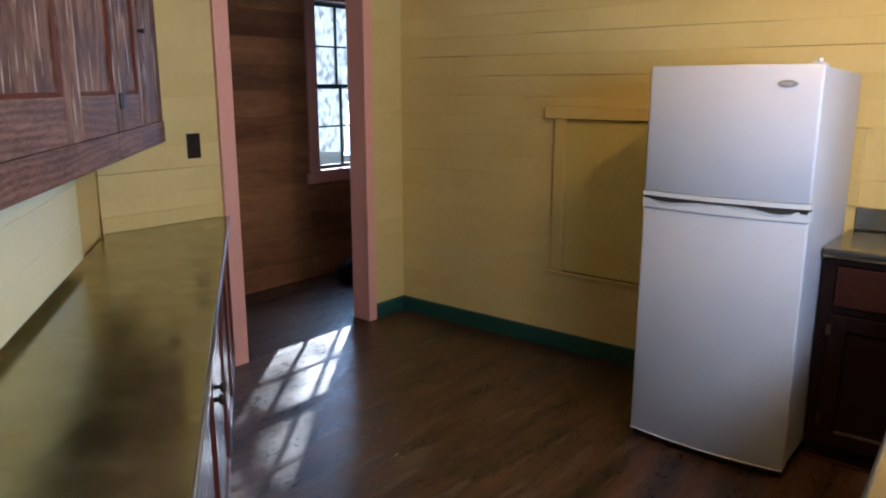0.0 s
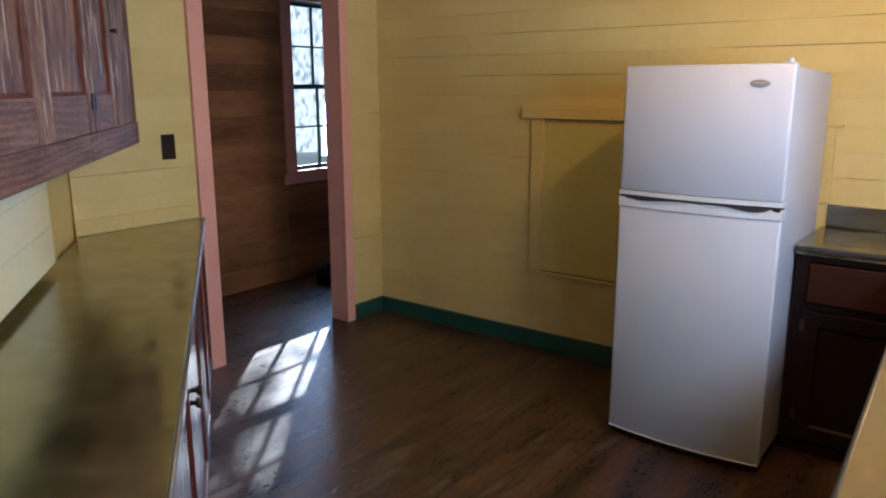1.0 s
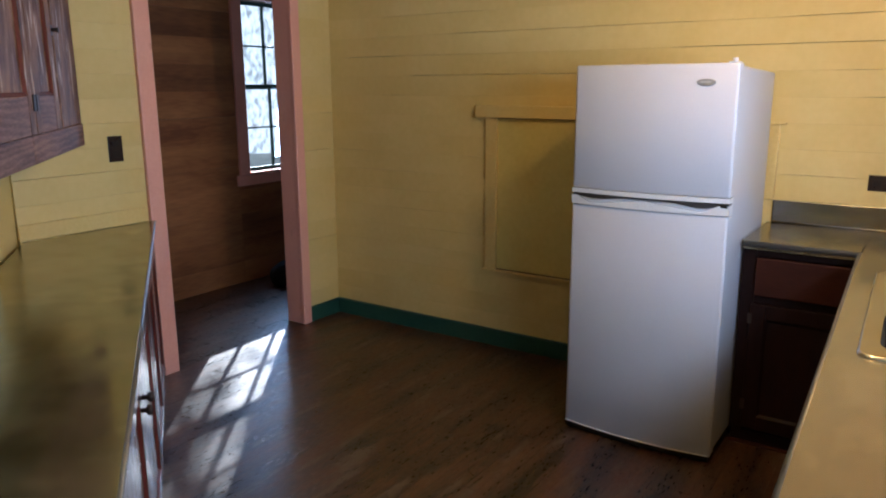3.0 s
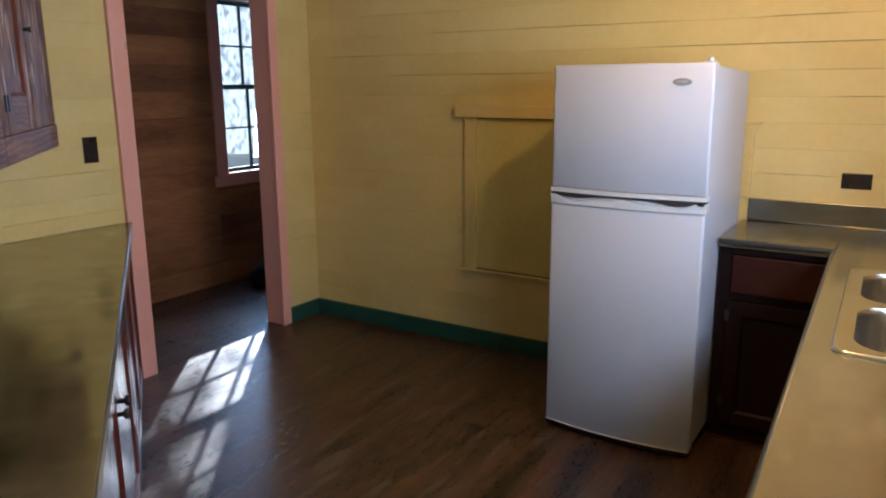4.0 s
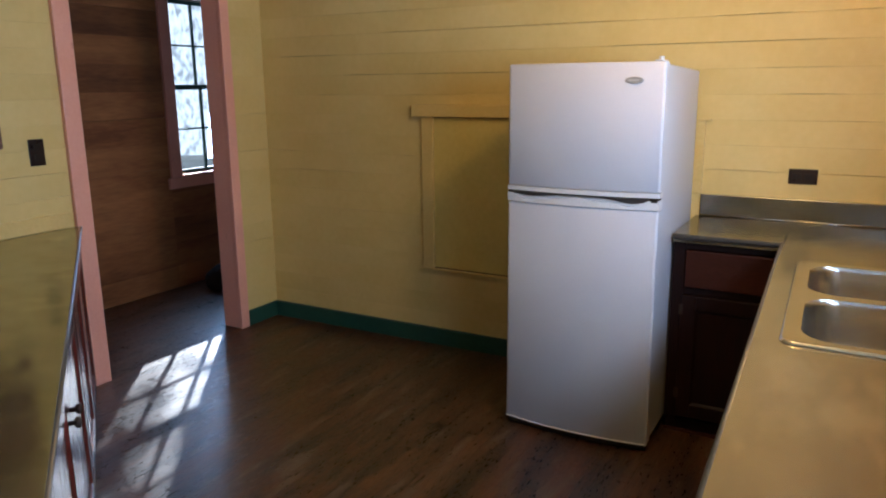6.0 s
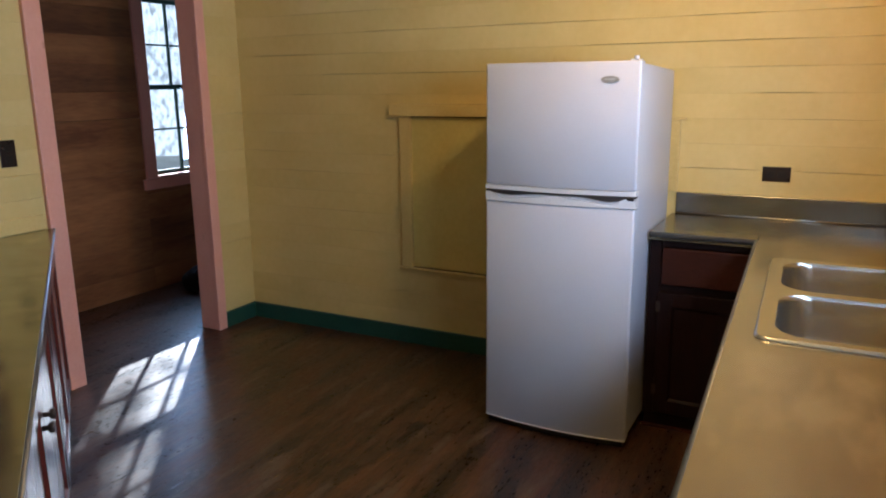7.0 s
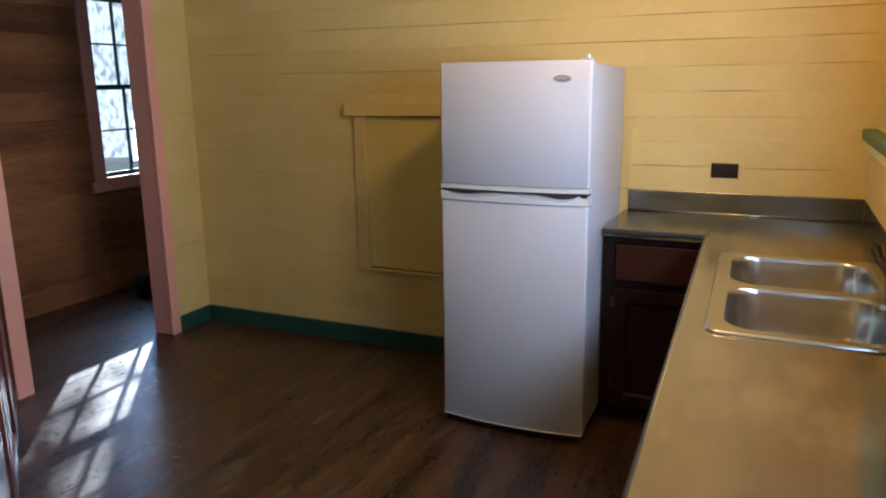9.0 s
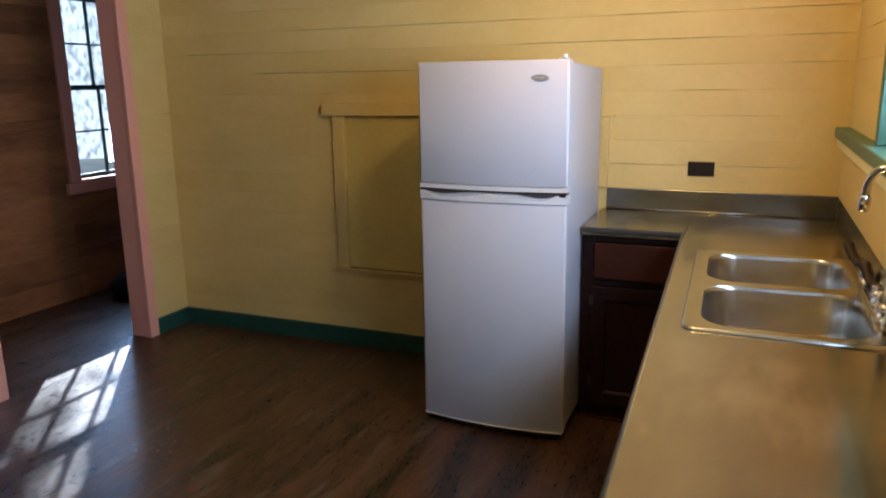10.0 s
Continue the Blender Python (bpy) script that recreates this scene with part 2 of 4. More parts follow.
# ---- plan ----
CEIL = 2.42
DOOR_A, DOOR_B, DOOR_H = -0.352, -1.302, 2.10      # the opening in the doorway wall, along y
WALL_D = 3.68
C_ANG = -36.0
C_O = Vector((0.0, -2.035, 0.0))
C_D = Vector((math.cos(radians(C_ANG)), math.sin(radians(C_ANG)), 0))
C_N = Vector((-C_D.y, C_D.x, 0))
C_FRAME = Matrix.Translation(C_O) @ Matrix.Rotation(radians(C_ANG), 4, "Z")     # x along the slanting wall, y into the room
REAR = -4.40
C_LEN = (REAR - C_O.y) / C_D.y
BACK_X = -1.12


def c_at(s, off, z=0.0):
    return C_O + C_D * s + C_N * off + Vector((0, 0, z))


def structure(name, bm, material, label="", category=""):
    ob = part(name, bm, material)
    return tagged(ob, label, category, kind="structure")


# floor, ceilings
floor = structure("floor", box((-1.4, -4.6, -0.12), (3.95, 2.3, -0.012)), GAP, "brown strip flooring with a worn gloss finish", "floor")
structure("ceiling", box((-0.02, -4.55, CEIL), (3.85, 0.15, CEIL + 0.1)), PLASTER, "pale painted kitchen ceiling", "ceiling")
structure("ceiling_back_room", box((-1.4, -4.55, CEIL - 0.0), (-0.021, 2.3, CEIL + 0.1)), SHADE_WOOD, "dark wooden ceiling of the back room", "ceiling")

# walls: dark core with boards on its face
wall_a = structure("wall_north", box((-0.16, 0.022, 0), (3.84, 0.15, CEIL)), GAP, "pale yellow painted horizontal board wall", "wall")
bm = box((-0.127, -0.271, 0), (-0.022, 0.0215, CEIL))
box((-0.15, C_O.y - 0.3, 0), (-0.022, -1.405, CEIL), bm=bm)
box((-0.15, -1.405, DOOR_H + 0.09), (-0.022, -0.271, CEIL), bm=bm)
wall_b = structure("wall_west", bm, GAP, "pale yellow painted board wall with a doorway", "wall")
structure("wall_west_hall", box((-0.158, 0.15, 0), (-0.15, 2.2, CEIL)), SHADE_WOOD, "dark wooden partition of the back room", "wall")
wall_c = structure("wall_slant", box((-0.25, -0.12, 0), (C_LEN + 0.1, 0, CEIL), m=C_FRAME), YELLOW, "pale yellow painted slanting wall behind the counter", "wall")
WIN = (-0.985, -2.90, 1.283, 2.12)       # sink window: y, y, z, z
bm = box((WALL_D + 0.022, WIN[0], 0), (WALL_D + 0.15, 0.0215, CEIL))
box((WALL_D + 0.022, REAR, 0), (WALL_D + 0.15, WIN[1], CEIL), bm=bm)
box((WALL_D + 0.022, WIN[1], 0), (WALL_D + 0.15, WIN[0], WIN[2]), bm=bm)
box((WALL_D + 0.022, WIN[1], WIN[3]), (WALL_D + 0.15, WIN[0], CEIL), bm=bm)
wall_d = structure("wall_east", bm, GAP, "pale yellow painted board wall with the sink window", "wall")
bm = box((2.0, REAR - 0.12, 0), (3.84, REAR, CEIL))
structure("wall_south", bm, YELLOW, "plain yellow wall behind the kitchen", "wall")
WB = (0.268, 1.136, 0.852, 2.118)        # back room window: y, y, z, z
bm = box((BACK_X - 0.15, -4.5, 0), (BACK_X - 0.022, WB[0], CEIL))
box((BACK_X - 0.15, WB[1], 0), (BACK_X - 0.022, 2.3, CEIL), bm=bm)
box((BACK_X - 0.15, WB[0], 0), (BACK_X - 0.022, WB[1], WB[2]), bm=bm)
box((BACK_X - 0.15, WB[0], WB[3]), (BACK_X - 0.022, WB[1], CEIL), bm=bm)
wall_back = structure("wall_back_room", bm, GAP, "brown unpainted board wall of the back room", "wall")
structure("wall_hall_north", box((BACK_X - 0.15, 2.2, 0), (-0.022, 2.3, CEIL)), SHADE_WOOD, "dark end wall of the back room", "wall")
structure("wall_hall_south", box((BACK_X - 0.15, -4.6, 0), (0.0, -4.5, CEIL)), SHADE_WOOD, "dark end wall of the back room", "wall")
structure("wall_hall_east", box((-0.15, -4.5, 0), (-0.022, C_O.y - 0.3, CEIL)), SHADE_WOOD, "dark wall of the back room", "wall")

# outdoors: ground
ground = structure("ground", box((-60, -60, -0.5), (60, 60, -0.4)), EARTH, "leaf-strewn ground outside", "ground")

# ---- trim ----
def trim(name, bm, material, label, category="trim"):
    return tagged(part(name, bm, material), label, category, kind="structure")


def door_casing():
    """Pink casing of the doorway: two deep jambs with face boards, and the head."""
    d = thing("door_1", (0, (DOOR_A + DOOR_B) / 2, 0), "open doorway in chipped pink painted wooden casing", "doorway", kind="structure")
    part("jamb", box((-0.127, DOOR_A - 0.002, 0), (0.0, -0.272, DOOR_H), 0.004), PINK, d)
    part("jamb", box((-0.165, -1.404, 0), (-0.006, DOOR_B + 0.002, DOOR_H), 0.004), PINK, d)
    part("casing", box((0.001, DOOR_A - 0.006, 0), (0.028, -0.290, DOOR_H + 0.09), 0.005), PINK, d)
    part("casing", box((-0.004, -1.385, 0), (0.022, DOOR_B + 0.006, DOOR_H + 0.09), 0.005), PINK, d)
    part("head", box((-0.165, DOOR_B, DOOR_H), (0.0, DOOR_A, DOOR_H + 0.088), 0.004), PINK, d)
    part("head_casing", box((0.001, -1.384, DOOR_H + 0.001), (0.024, DOOR_A, DOOR_H + 0.095), 0.005), PINK, d)


door_casing()
trim("baseboard_north", box((0.020, -0.022, -0.01), (2.62, 0.0, 0.098), 0.006), GREEN, "green painted wooden baseboard", "baseboard")
trim("baseboard_west", box((0.0, -0.2895, -0.01), (0.018, -0.0, 0.098), 0.006), GREEN, "green painted wooden baseboard", "baseboard")
trim("baseboard_west_short", box((0.0, -1.50, -0.01), (0.016, -1.3862, 0.098), 0.005), GREEN, "short piece of green painted baseboard", "baseboard")
trim("splash_strip_west", box((0.001, -2.03, 0.835), (0.014, -1.402, 0.908), 0.004), YELLOW_TRIM, "yellow painted board strip above the steel counter", "trim")


def closed_opening():
    """A boarded-up pass-through: sunk panel, side casings, head board with its cap and a thin sill."""
    h = thing("closed_hatch", (1.9, 0, 0.45), "boarded-up wall hatch painted pale yellow", "hatch", kind="structure")
    part("panel", box((1.2325, -0.010, 0.47), (2.63, -0.001, 1.33), 0.002), HATCH_PAINT, h)
    part("casing", box((1.160, -0.026, 0.462), (1.232, -0.001, 1.318), 0.004), YELLOW_TRIM, h)
    part("casing", box((2.610, -0.020, 0.984), (2.675, -0.001, 1.318), 0.004), YELLOW_TRIM, h)
    part("head_board", box((1.106, -0.042, 1.3185), (2.58, -0.001, 1.385), 0.005), YELLOW_TRIM, h)
    part("cap", box((2.590, -0.026, 1.3185), (2.700, -0.001, 1.3265), 0.002), YELLOW_TRIM, h)
    part("crack", box((1.233, -0.0125, 0.4616), (2.60, -0.0102, 0.4665)), GAP, h, "dark open joint along the sill")
    part("crack", box((1.233, -0.0125, 1.3135), (2.58, -0.0102, 1.3184)), GAP, h, "dark open joint below the head board")
    part("sill", box((1.142, -0.036, 0.450), (2.60, -0.001, 0.4615), 0.003), YELLOW_TRIM, h)


closed_opening()


# ---- windows ----
def sash(parent, axis_x, y0, y1, z0, z1, cols, rows, depth=0.035, bar=0.020, frame_w=0.038, material=GREEN):
    """One window sash in a plane of constant x, with muntins and a pane in each light."""
    s = part("sash", box((axis_x, y0, z0), (axis_x + depth, y0 + frame_w, z1), 0.003), material, parent)
    part("stile", box((axis_x, y1 - frame_w, z0), (axis_x + depth, y1, z1), 0.003), material, s)
    part("rail", box((axis_x, y0 + frame_w, z0), (axis_x + depth, y1 - frame_w, z0 + frame_w), 0.003), material, s)
    part("rail", box((axis_x, y0 + frame_w, z1 - frame_w), (axis_x + depth, y1 - frame_w, z1), 0.003), material, s)
    ya, yb, za, zb = y0 + frame_w, y1 - frame_w, z0 + frame_w, z1 - frame_w
    w, h = (yb - ya) / cols, (zb - za) / rows
    for i in range(1, cols):
        part("muntin", box((axis_x + 0.004, ya + i * w - bar / 2, za), (axis_x + depth - 0.004, ya + i * w + bar / 2, zb), 0.003), material, s)
    for j in range(1, rows):
        part("muntin", box((axis_x + 0.006, ya, za + j * h - bar / 2), (axis_x + depth - 0.006, yb, za + j * h + bar / 2), 0.003), material, s)
    for i in range(cols):
        for j in range(rows):
            p = part("pane", box((axis_x + depth * 0.5 - 0.0015, ya + i * w + 0.001, za + j * h + 0.001), (axis_x + depth * 0.5 + 0.0015, ya + (i + 1) * w - 0.001, za + (j + 1) * h - 0.001)), GLASS, s)
            p.visible_shadow = False
    return s


def back_window():
    y0, y1, z0, z1 = WB
    w = thing("window_1", (BACK_X, (y0 + y1) / 2, z0), "double-hung window with green sashes in pink casing", "window", kind="structure")
    mid = 1.490
    sash(w, BACK_X - 0.115, y0, y1, mid - 0.020, z1, 3, 2, frame_w=0.026, bar=0.014)
    sash(w, BACK_X - 0.075, y0, y1, z0, mid + 0.018, 3, 2, frame_w=0.026, bar=0.014)
    part("casing", box((BACK_X - 0.02, y0 - 0.103, z0 - 0.02), (BACK_X + 0.022, y0 - 0.008, z1 + 0.10), 0.004), PINK, w)
    part("casing", box((BACK_X - 0.02, y1 + 0.004, z0 - 0.02), (BACK_X + 0.022, y1 + 0.098, z1 + 0.10), 0.004), PINK, w)
    part("head_casing", box((BACK_X - 0.02, y0 - 0.003, z1 + 0.004), (BACK_X + 0.020, y1 + 0.003, z1 + 0.10), 0.004), PINK, w)
    part("window_sill", box((BACK_X - 0.14, y0 - 0.004, z0 - 0.02), (BACK_X + 0.030, y1 + 0.003, z0 - 0.002), 0.004), PINK, w)
    part("apron", box((BACK_X - 0.02, y0 - 0.128, z0 - 0.100), (BACK_X + 0.026, y1 + 0.11, z0 - 0.0215), 0.004), PINK, w)


def sink_window():
    y1, y0, z0, z1 = WIN
    w = thing("window_2", (WALL_D, (y0 + y1) / 2, z0), "window over the sink with green frame and sill", "window", kind="structure")
    part("window_sill", box((WALL_D - 0.055, y0 - 0.12, z0 - 0.045), (WALL_D + 0.12, -0.035, z0 - 0.002), 0.006), SILL_GREEN, w)
    part("casing", box((WALL_D - 0.022, y1 - 0.002, z0), (WALL_D + 0.02, y1 + 0.045, z1 + 0.08), 0.004), SILL_GREEN, w)
    part("casing", box((WALL_D - 0.022, y0 - 0.075, z0), (WALL_D + 0.02, y0 + 0.002, z1 + 0.08), 0.004), GREEN, w)
    part("head_casing", box((WALL_D - 0.022, y0 + 0.003, z1), (WALL_D + 0.02, y1 - 0.003, z1 + 0.08), 0.004), GREEN, w)
    part("apron", box((WALL_D - 0.024, y0 - 0.10, 0.990), (WALL_D + 0.0, -0.085, z0 - 0.046), 0.004), YELLOW_TRIM, w, "yellow painted apron board below the sill")
    part("cove", box((WALL_D - 0.046, y0 - 0.10, z0 - 0.085), (WALL_D - 0.0245, -0.060, z0 - 0.0455), 0.006), PALE, w, "pale moulding below the sill")
    third = (y1 - y0) / 3
    for k in range(3):
        sash(w, WALL_D + 0.05, y0 + k * third + 0.002, y0 + (k + 1) * third - 0.002, z0, z1, 3, 2, frame_w=0.035)


back_window()
sink_window()


# ---- refrigerator ----
FX0, FX1, FY, FZ = 2.022, 2.654, -0.753, 1.570


def bowed(x0, x1, z0, z1, y_back, y_front, bow, cols=24, r=0.006):
    """A door with a gently bowed front and rounded edges."""
    bm = bmesh.new()
    xc, hw = (x0 + x1) / 2, (x1 - x0) / 2

    def ring(z, inset):
        pts = [(x0 + inset, y_back), (x0 + inset, y_front + r)]
        for i in range(cols + 1):
            u = math.sin(math.pi / 2 * (-1 + 2 * i / cols))
            x = xc + u * (hw - inset - r * 0.35)
            y = y_front - bow * (1 - u * u) + inset
            if i in (0, cols):
                y += r * 0.35
            pts.append((x, y))
        pts += [(x1 - inset, y_front + r), (x1 - inset, y_back)]
        return [bm.verts.new((x, y, z)) for x, y in pts]
    rings = [ring(z0, 0.006), ring(z0 + 0.002, 0.002), ring(z0 + 0.006, 0.0), ring(z1 - 0.006, 0.0), ring(z1 - 0.002, 0.002), ring(z1, 0.006)]
    n = len(rings[0])
    for a, b in zip(rings, rings[1:]):
        for k in range(n):
            bm.faces.new((a[k], a[(k + 1) % n], b[(k + 1) % n], b[k]))
    bm.faces.new(rings[0][::-1]), bm.faces.new(rings[-1])
    return bm


def wave_strip(lower, upper, y_of, depth, x0, x1, steps=48):
    """A strip between two height curves, following the bowed front."""
    bm = bmesh.new()
    rows = []
    for i in range(steps + 1):
        u = i / steps
        x = x0 + (x1 - x0) * u
        y = y_of(x)
        a, b = lower(u), upper(u)
        rows.append([bm.verts.new(c) for c in ((x, y + depth, a), (x, y, a + 0.002), (x, y, b - 0.002), (x, y + depth, b))])
    for a, b in zip(rows, rows[1:]):
        for k in range(4):
            bm.faces.new((a[k], b[k], b[(k + 1) % 4], a[(k + 1) % 4]))
    bm.faces.new(rows[0][::-1]), bm.faces.new(rows[-1])
    return bm


def fridge():
    f = thing("refrigerator", ((FX0 + FX1) / 2, -0.4, 0), "white top-freezer refrigerator with textured enamel doors", "refrigerator")
    split, bow = 1.052, 0.030
    xc, hw = (FX0 + FX1) / 2, (FX1 - FX0) / 2

    def front(x):
        return FY - bow * (1 - ((x - xc) / hw) ** 2)
    bm = box((FX0 + 0.004, FY + 0.062, 0.035), (FX1 - 0.004, -0.100, FZ - 0.006), 0.008)
    for v in bm.verts:
        if v.co.z > 1.0:
            v.co.z -= 0.022 * (v.co.y - FY) / 0.65      # its top falls a little towards the back
    body = part("body", bm, WHITE, f)
    part("gasket", box((FX0 + 0.016, FY + 0.050, 0.05), (FX1 - 0.016, FY + 0.0615, FZ - 0.03)), GREY_PLASTIC, body)
    d1 = part("freezer_door", bowed(FX0, FX1, split + 0.028, FZ, FY + 0.050, FY, bow), WHITE, f, smooth="front")
    d2 = part("fridge_door", bowed(FX0, FX1, 0.030, split - 0.042, FY + 0.050, FY, bow), WHITE, f, smooth="front")

    # the handle: a dark strip along the slot under the upper rail, and two scoops in the lower rail that taper towards
    # the middle
    def scoop(u):
        left = max(0.0, 1 - abs((u - 0.13) / (0.08 if u < 0.13 else 0.36)))
        right = max(0.0, 1 - abs((u - 0.84) / (0.32 if u < 0.84 else 0.09)))
        return (left + right) ** 0.75

    def grip_low(u):
        return split - 0.001 - 0.012 * math.exp(-((u - 0.17) / 0.15) ** 2) - 0.017 * math.exp(-((u - 0.84) / 0.12) ** 2)

    def slot_low(u):
        return split - 0.001 - 0.026 * scoop(u)
    part("upper_rail", wave_strip(lambda u: split + 0.006, lambda u: split + 0.0275, lambda x: front(x) - 0.004, 0.055, FX0, FX1), WHITE_TRIM, d1, "white plastic grip rail")
    part("lower_rail", wave_strip(lambda u: split - 0.0415, slot_low, lambda x: front(x) - 0.004, 0.055, FX0, FX1), WHITE_TRIM, d2, "white plastic grip rail")
    part("grip", wave_strip(grip_low, lambda u: split + 0.0055, lambda x: front(x) - 0.001, 0.04, FX0 + 0.002, FX1 - 0.002), GREY_PLASTIC, d1, "dark grey strip along the handle slot")
    part("handle_pocket", wave_strip(lambda u: split - 0.040, lambda u: split - 0.002, lambda x: front(x) + 0.010, 0.03, FX0 + 0.008, FX1 - 0.008), WHITE_TRIM, d2)
    part("handle_end", box((FX1 - 0.040, front(FX1 - 0.02) - 0.006, split - 0.010), (FX1 - 0.006, front(FX1 - 0.02) + 0.02, split + 0.004), 0.003), BLACK, d2, "black end of the grip")
    # badge: an oval with bars for its lettering
    bm = bmesh.new()
    bmesh.ops.create_cone(bm, cap_ends=True, segments=32, radius1=0.036, radius2=0.033, depth=0.006)
    y = front(2.541)
    bm.transform(Matrix.Translation((2.541, y - 0.002, 1.502)) @ Matrix.Rotation(radians(90), 4, "X") @ Matrix.Diagonal((1, 0.37, 1, 1)))
    bd = part("badge", bm, BADGE, d1, "oval grey metal badge", smooth=False)
    part("badge_lettering", box((2.522, y - 0.0062, 1.4995), (2.561, y - 0.0048, 1.5055), 0.001), BADGE_INK, bd)
    # hinge cap, black strip put in for the shade under the door, feet
    part("hinge_cover", box((FX1 - 0.045, FY + 0.005, FZ + 0.0005), (FX1 - 0.012, FY + 0.075, FZ + 0.006), 0.002), WHITE_TRIM, f)
    part("hinge_pin", tube([(FX1 - 0.022, FY + 0.010, FZ + 0.0065), (FX1 - 0.022, FY + 0.010, FZ + 0.018)], 0.010), WHITE_TRIM, f)
    part("under_door_shade", wave_strip(lambda u: 0.002, lambda u: 0.0285, lambda x: front(x) + 0.014, 0.05, FX0 + 0.012, FX1 - 0.012), BLACK, f, "black strip for the shade under the door")
    part("door_edge", wave_strip(lambda u: 0.030, lambda u: 0.0375, lambda x: front(x) - 0.0025, 0.02, FX0 + 0.001, FX1 - 0.001), WHITE_TRIM, d2, "white plastic lower door edge")
    for x in (FX0 + 0.05, FX1 - 0.04):
        for yy in (FY + 0.09, -0.12):
            part("foot", tube([(x, yy, 0.0), (x, yy, 0.036)], 0.018), BLACK, f)
    part("hinge_bracket", box((FX1 - 0.05, FY + 0.012, 0.012), (FX1 - 0.012, FY + 0.06, 0.0295), 0.002), BLACK, f)


fridge()

# ---- counters at the sink ----
CT = 0.880          # top of the sink counter
CX, CY = 3.077, -0.500
CEND = -3.05
SINK = (3.138, 3.648, -1.735, -0.815)        # rim: x, x, y, y
BOWLS = ((3.184, 3.606, -1.240, -0.855), (3.184, 3.606, -1.690, -1.288))


def rounded(x0, x1, y0, y1, r, z, n=6):
    pts = []
    for cx, cy, a in ((x1 - r, y1 - r, 0), (x0 + r, y1 - r, 90), (x0 + r, y0 + r, 180), (x1 - r, y0 + r, 270)):
        for k in range(n + 1):
            t = radians(a + 90 * k / n)
            pts.append((cx + r * math.cos(t), cy + r * math.sin(t), z))
    return pts


def loft(loops, cap_last=True, cap_first=False):
    bm = bmesh.new()
    rings = [[bm.verts.new(p) for p in l] for l in loops]
    n = len(rings[0])
    for a, b in zip(rings, rings[1:]):
        for k in range(n):
            bm.faces.new((a[k], a[(k + 1) % n], b[(k + 1) % n], b[k]))
    if cap_last:
        bm.faces.new(rings[-1])
    if cap_first:
        bm.faces.new(rings[0][::-1])
    return bm


SKEW = 0.034        # the long front edge and the sink drift from the wall's line as they run south


def skewed(bm, free=1.0):
    """Leans the plan of a mesh along the drifting front edge; free: how much of the lean reaches the wall side."""
    for v in bm.verts:
        u = min(1.0, max(0.0, (v.co.x - CX) / (WALL_D - 0.012 - CX)))
        v.co.x += SKEW * max(0.0, -0.51 - v.co.y) * (1 - u * (1 - free))
    return bm


def steel_counter():
    c = thing("steel_worktop", (3.3, -1.2, CT), "L-shaped stainless steel worktop with turned-up back edges", "worktop")
    hx0, hx1, hy0, hy1 = SINK[0] + 0.012, SINK[1] - 0.012, SINK[2] + 0.012, SINK[3] - 0.012
    bm = box((2.658, CY, CT - 0.034), (CX, -0.012, CT))
    box((CX, hy1, CT - 0.034), (WALL_D - 0.012, -0.012, CT), bm=bm)
    box((CX, CEND, CT - 0.034), (WALL_D - 0.012, hy0, CT), bm=bm)
    box((CX, hy0, CT - 0.034), (hx0, hy1, CT), bm=bm)
    box((hx1, hy0, CT - 0.034), (WALL_D - 0.012, hy1, CT), bm=bm)
    bmesh.ops.remove_doubles(bm, verts=bm.verts, dist=0.0005)
    part("top", skewed(bm, 0.0), STEEL, c)
    part("rolled_edge", tube([(2.662, CY, CT - 0.012), (CX, CY, CT - 0.012), (CX + SKEW * (-0.51 - CEND), CEND, CT - 0.012)], 0.0115, 10), STEEL_EDGE, c, smooth=True)
    part("back_upstand", box((2.672, -0.0118, CT + 0.0005), (WALL_D - 0.013, -0.0005, 0.982), 0.003), STEEL_UP, c)
    # Folds in a brighter steel, so the highlight on the bend is partly colour.
    part("fold", tube([(2.674, -0.0165, CT + 0.0045), (WALL_D - 0.017, -0.0165, CT + 0.0045)], 0.0048, 8), BOWL, c, "fold of brighter steel for its highlight", smooth=True)
    part("fold", tube([(WALL_D - 0.0165, -0.018, CT + 0.0045), (WALL_D - 0.0165, CEND, CT + 0.0045)], 0.0048, 8), BOWL, c, "fold of brighter steel for its highlight", smooth=True)
    part("side_upstand", box((WALL_D - 0.0118, CEND, CT + 0.0005), (WALL_D - 0.0005, -0.013, 0.982), 0.003), STEEL_UP, c)
    return c


